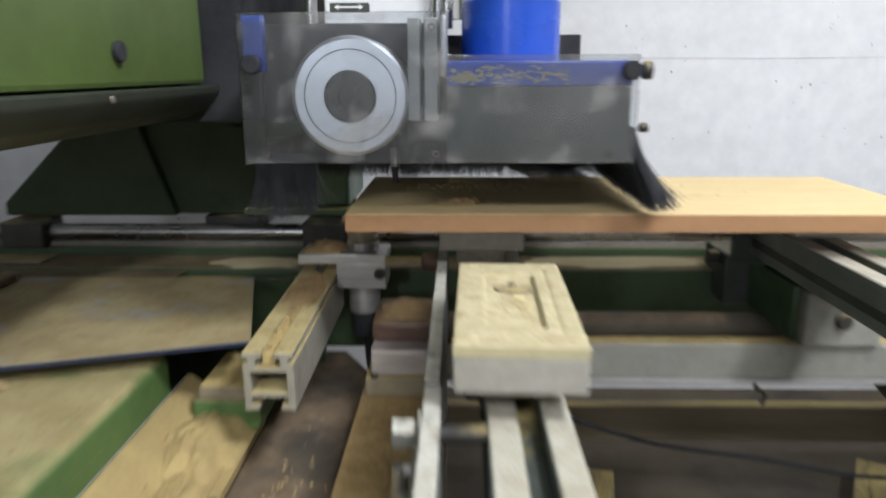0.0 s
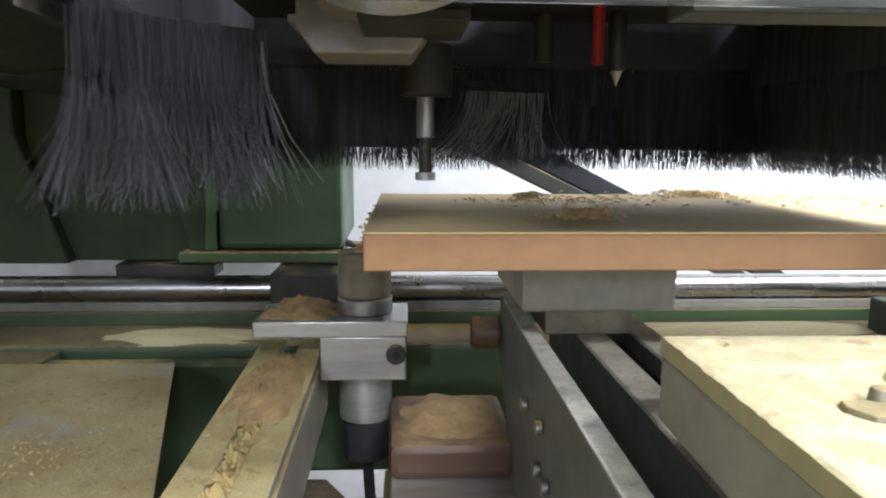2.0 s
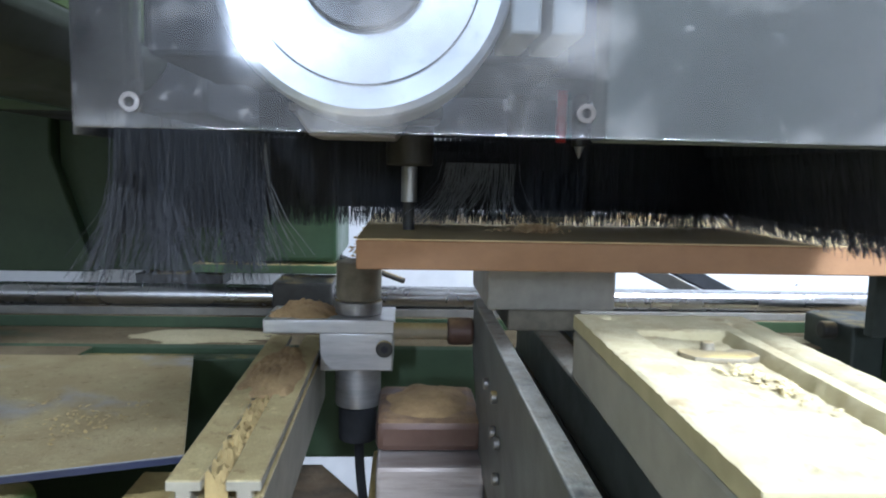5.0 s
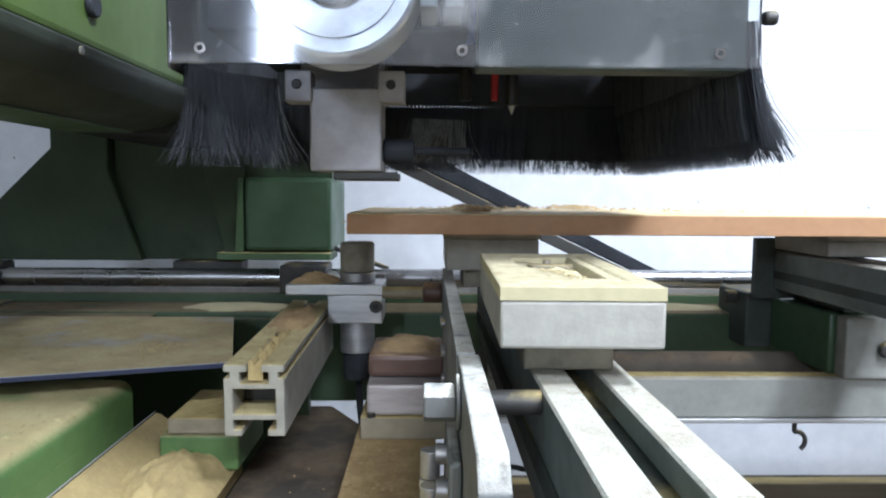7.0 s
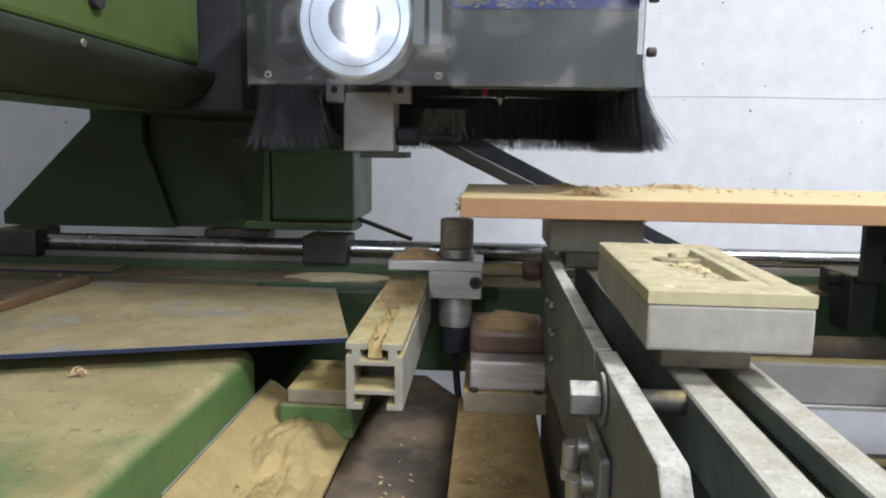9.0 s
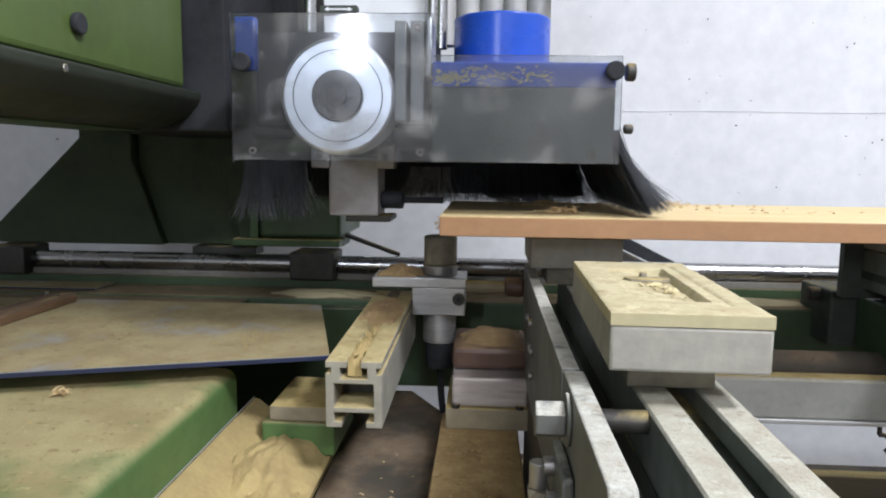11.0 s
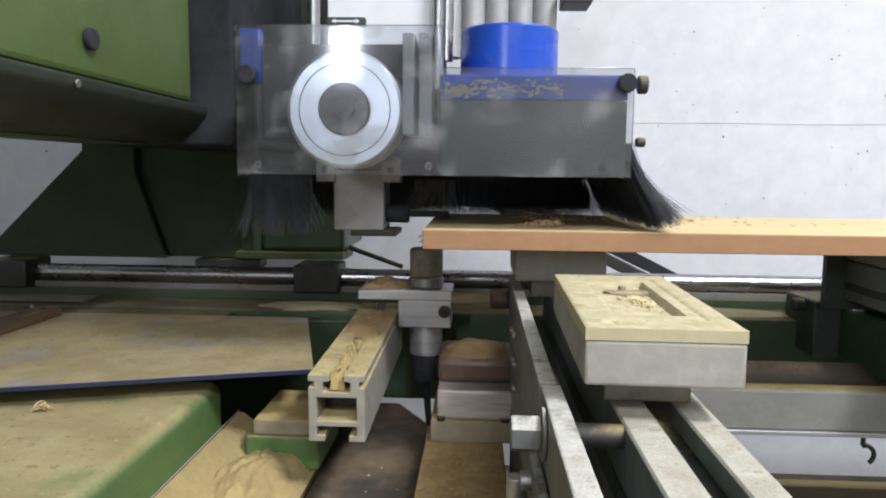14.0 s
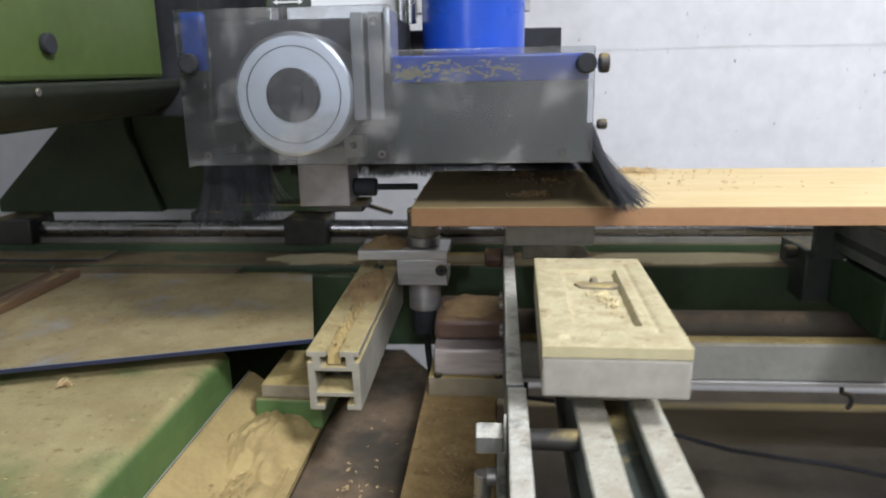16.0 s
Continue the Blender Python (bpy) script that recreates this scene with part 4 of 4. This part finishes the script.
def build_head():
    h = head
    # clear cover, one L-shaped plate
    bm = bmesh.new()
    prism(bm, [(-.031, -.014), (.540, -.014), (.540, .140), (.268, .140), (.268, .199), (-.031, .199)], "y", 0, .006, bev=.0015)
    cov = part("clear_cover", bm, "acrylic", h, "scratched clear acrylic cover plate")
    bm = bmesh.new()
    prism(bm, [(.008, -.018), (.11, -.018), (.11, .19), (.008, .19)], "x", -.0345, -.0315, bev=.001)
    part("side_cover", bm, "acrylic", h, "clear acrylic side plate")
    for x, z in ((0, 0), (.25, .0), (.50, 0), (.245, .178), ):
        bm = bmesh.new()
        ring(bm, (x, z), .0028, .0055, -.0012, .0005, 16)
        part("screw_hole", bm, "hub", cov)
    for x, z in ((-.012, .128), (.528, .118)):
        bm = bmesh.new()
        cyl(bm, (x, -.001, z), (x, -.014, z), .0135, 20, bev=.003)
        part("knob", bm, "black", cov, "black clamping knob")
    for z, r in ((.118, .013), (.037, .007)):
        bm = bmesh.new()
        cyl(bm, (.546, .012, z), (.560, .012, z), r, 18, bev=.003)
        part("side_knob", bm, "dark", h, "dark side knob")
    # spindle motor end behind the cover
    bm = bmesh.new()
    cyl(bm, (.124, .020, .082), (.124, .10, .082), .0870, 64, bev=.006)
    d = part("motor_disc", bm, "disc", h, "turned aluminium motor end disc")
    bm = bmesh.new()
    ring(bm, (.124, .082), .0668, .0680, .0187, .0198, 64)
    part("groove_ring", bm, "dark", d, "thin dark turned groove")
    bm = bmesh.new()
    cyl(bm, (.124, .0195, .082), (.124, .012, .082), .038, 48, bev=.002)
    cyl(bm, (.124, .0118, .082), (.124, .009, .082), .016, 32, bev=.001)
    part("hub", bm, "hub", d, "greasy dark hub")
    one("back_box", "black", h, (-.026, .262, .101, .27, .040, .19), .004)
    bm = bmesh.new()
    prism(bm, [(.046, .054), (.046, .016), (.060, -.004), (.140, -.004), (.154, .016), (.154, .054)], "y", .275, .36, .003)
    box(bm, .040, .160, .2755, .3595, .020, .026)
    part("spindle_housing", bm, "aggmetal", h, "grey cast spindle housing with bevelled corners")
    one("blue_side", "blue", h, (-.028, .002, .012, .030, .118, .196), .002, "blue painted bracket")
    one("cover_bracket", "aluclean", h, (.256, .2655, .012, .09, .11, .196), .003, "pale metal bracket")
    for x, w in ((.209, .018), (.233, .020)):
        one("fin", "duct", h, (x, x + w, .02, .10, .046, .192), .002, "pale grey motor fin")
    bm = bmesh.new()
    prism(bm, [(.10, .2), (.155, .2), (.155, .212), (.10, .212)], "y", .012, .03, .001)
    part("direction_plate", bm, "groove", h, "small dark plate with a white arrow")
    bm = bmesh.new()
    prism(bm, [(.107, .206), (.113, .2095), (.113, .2072), (.142, .2072), (.142, .2095), (.148, .206), (.142, .2025), (.142, .2048), (.113, .2048), (.113, .2025)], "y", .0108, .0116)
    part("arrow", bm, "wall", h, "white double arrow")
    # blue hood on the other side
    bm = bmesh.new()
    box(bm, .266, .534, .012, .44, .096, .132, bev=.003)
    part("blue_hood", bm, "blue", h, "blue sheet-metal hood, scuffed along its front")
    one("hood_face", "groove", h, (.266, .534, .016, .05, -.014, .0955), .002, "dark dusty hood front")
    bm = bmesh.new()
    rnd = random.Random(2)
    for i in range(330):
        near = i < 110
        x = rnd.gauss(.292, .011) if near else .275 + .17 * rnd.random() ** 1.3
        z = rnd.gauss(.108, .0028) if near else rnd.gauss(.112, .0055)
        s = rnd.uniform(.0006, .0026)
        if .098 < z < .129:
            t = bmesh.new()
            bmesh.ops.create_icosphere(t, subdivisions=1, radius=1)
            join(bm, t, pose(x, .0118, z, 0, rnd.uniform(-30, 30), 0) @ Matrix.Diagonal((s * rnd.uniform(.8, 2.6), .0004, s * .7, 1)))
    ob = part("paint_scuffs", bm, "pad", h, "pale scuffs in the blue paint")
    ob["kind"] = "stuff"
    tube("blue_motor", "blue", h, (.371, .22, .1325), (.371, .22, .231), .083, 64, .004, "round blue motor housing")
    one("rear_white_plate", "wall", h, (.04, .235, .30, .32, .192, .60), .003, "white rear plate")
    for x in (.02, .246, .262):
        tube("guide_column", "chrome", h, (x, .28, .191), (x, .28, .60), .011, 20, 0, "polished guide column")
    for k in range(5):
        tube("duct_rib", "duct", h, (.262 + .046 * k, .40, .215), (.262 + .046 * k, .40, .60), .0235, 24, 0, "ribbed grey duct")
    one("top_block", "dark", h, (.475, .530, .34, .42, .308, .336), .003)
    one("back_plate", "black", h, (-.03, .535, .488, .503, .008, .19), .002, "black rear plate")
    one("roof_plate", "black", h, (-.026, .534, .271, .469, .055, .058), 0, "dark inner roof plate")
    # bristle skirt
    x = -.03
    bm = bmesh.new()
    while x < .53:
        box(bm, x, x + .0052, .490, .502, .0046, .0078)
        x += .0062
    part("bristle_comb", bm, "black", h, "toothed bristle holder")
    bm = bmesh.new()
    rnd = random.Random(12)
    foot = [(.562, -.084)]
    for x in sorted((rnd.uniform(.29, .43) for _ in range(16)), reverse=True):
        up = rnd.uniform(-.062, -.030)
        foot += [(x + .0007, -.081), (x + .0004, up), (x - .0004, up), (x - .0007, -.081)]
    prism(bm, [(-.03, .0044), (.535, .0044), (.541, -.04)] + foot + [(-.03, -.080)], "y", .492, .500)
    part("rear_curtain", bm, "curtain", h, "dense black rear bristles")
    one("right_curtain", "curtain", h, (.527, .533, .05, .4915, -.010, .095), 0, "dense black side bristles")
    one("left_curtain", "curtain", h, (-.031, -.025, .12, .473, -.06, -.0), 0, "dense black side bristles")
    one("front_curtain", "curtain", h, (-.0245, .046, .122, .128, -.078, -.0125), 0, "dense black front bristles")
    bristles("rear_bristles", (-.03, .494), (.535, .494), .002, .104, 3000, (0, 0), 1, h, material="curtain")
    bristles("rear_bristles", (.49, .494), (.54, .490), .004, .106, 420, (.034, 0), 27, h, .0013, .03)
    bristles("rear_bristles", (.18, .40), (.28, .46), -.012, .082, 200, (-.02, 0), 21, h, .0013, .05)
    # pale strands stand in for bristles that catch the light
    bristles("lit_bristles", (.195, .39), (.275, .42), -.024, .066, 150, (-.022, 0), 31, h, .0010, .04, "palebristle")
    bristles("lit_bristles", (.02, .115), (.045, .12), -.016, .09, 40, (.01, -.004), 32, h, .0011, .03, "palebristle")
    rb = [bristles("right_bristles", (0, .03), (0, .47), 0, .132, 3200, (.024, 0), 2, h),
          bristles("right_bristles", (.002, .012), (.004, .05), .004, .134, 260, (.034, -.004), 22, h, .0013)]
    bm = bmesh.new()
    prism(bm, [(-.005, 0), (.001, 0), (.004, -.06), (.013, -.112), (.007, -.112), (-.002, -.06)], "y", .03, .488)
    rb.append(part("side_curtain", bm, "curtain", h, "dense black side bristles"))
    bristles("left_bristles", (-.028, .06), (-.028, .47), 0, .085, 900, (-.012, 0), 3, h)
    bristles("left_bristles", (-.028, .05), (.045, .12), -.010, .098, 560, (-.003, -.006), 4, h, .0008, .03, "curtain")
    tube("red_rod", "red", h, (.315, .36, .054), (.315, .36, -.001), .0055, 16, .001, "red plastic rod")
    tube("small_tool", "dark", h, (.345, .40, .054), (.345, .40, -.003), .009, 16, .002, "small steel tool")
    tube("small_tool_tip", "steel", h, (.345, .40, -.0032), (.345, .40, -.017), .006, 16, 0, "pointed steel tip", .0005)
    tube("small_tool", "dark", h, (.275, .42, .054), (.275, .42, .006), .010, 16, .002)
    # unit with the sideways mortising tool
    a = new("aggregate")
    a.parent = h
    tagged(a, "grey mortising unit with a sideways tool")
    bm = bmesh.new()
    for x0, x1 in ((.043, .0755), (.1565, .189)):
        box(bm, x0, x1, .182, .215, -.027, .0115, bev=.002)
    box(bm, .05, .182, .2155, .25, -.020, -.009, bev=.001)
    part("flange", bm, "aggmetal", a, "grey flange with two screws")
    bm = bmesh.new()
    box(bm, .072, .160, .19, .27, -.1105, -.008, bev=.003)
    part("body", bm, "aggmetal", a, "pale worn metal body")
    one("foot_plate", "dark", a, (.100, .180, .195, .29, -.121, -.1108), .002)
    for x in (.058, .172):
        tube("screw", "dark", a, (x, .1815, -.006), (x, .179, -.006), .006, 14, .001)
    tube("tool_holder", "black", a, (.1605, .23, -.083), (.200, .23, -.083), .016, 24, .003)
    tube("side_tool", "black", a, (.2005, .23, -.083), (.272, .23, -.083), .0055, 16, 0)
    # drill spindle at the back
    s = new("drill_spindle")
    s.parent = h
    tagged(s, "steel drill spindle with a thin bit")
    tube("nose", "dark", s, (.154, .395, .02), (.154, .395, -.030), .026, 32, .003)
    tube("collet", "steel", s, (.154, .395, -.0305), (.154, .395, -.070), .009, 24, .001)
    tube("bit", "dark", s, (.154, .395, -.0705), (.154, .395, -.104), .0065, 20)
    tube("bit_tip", "steel", s, (.154, .395, -.1042), (.154, .395, -.112), .010, 20)
    return a, s, rb


aggregate, spindle, side_bristles = build_head()


def motions():
    walk(gantry, [(t, pose(x, 1.64, 0)) for t, x in GANTRY_X])
    walk(head, [(t, pose(x, y, z)) for t, x, y, z in HEAD])
    walk(aggregate, [(t, pose(0, 0, z)) for t, z in ((0, .13), (6.5, .13), (6.66, .13), (6.82, .004), (6.9, 0), (8, 0), (16, 0))])
    for b in side_bristles:
        walk(b, [(t, pose(.534, 0, .03, 0, -a, 0)) for t, a in ((0, 15), (.5, 9), (1, 1), (1.5, 0), (3.5, 0), (4, 5), (4.8, 7), (5.5, 2), (6.1, 0), (9.25, 0), (9.5, 4), (9.75, 12), (10, 17), (10.5, 19), (16, 19))])
    walk(spindle, [(t, pose(0, 0, z)) for t, z in ((0, 0), (4.6, 0), (5.4, .01), (6.0, .12), (6.3, .125), (8, .125), (16, .125))])


motions()
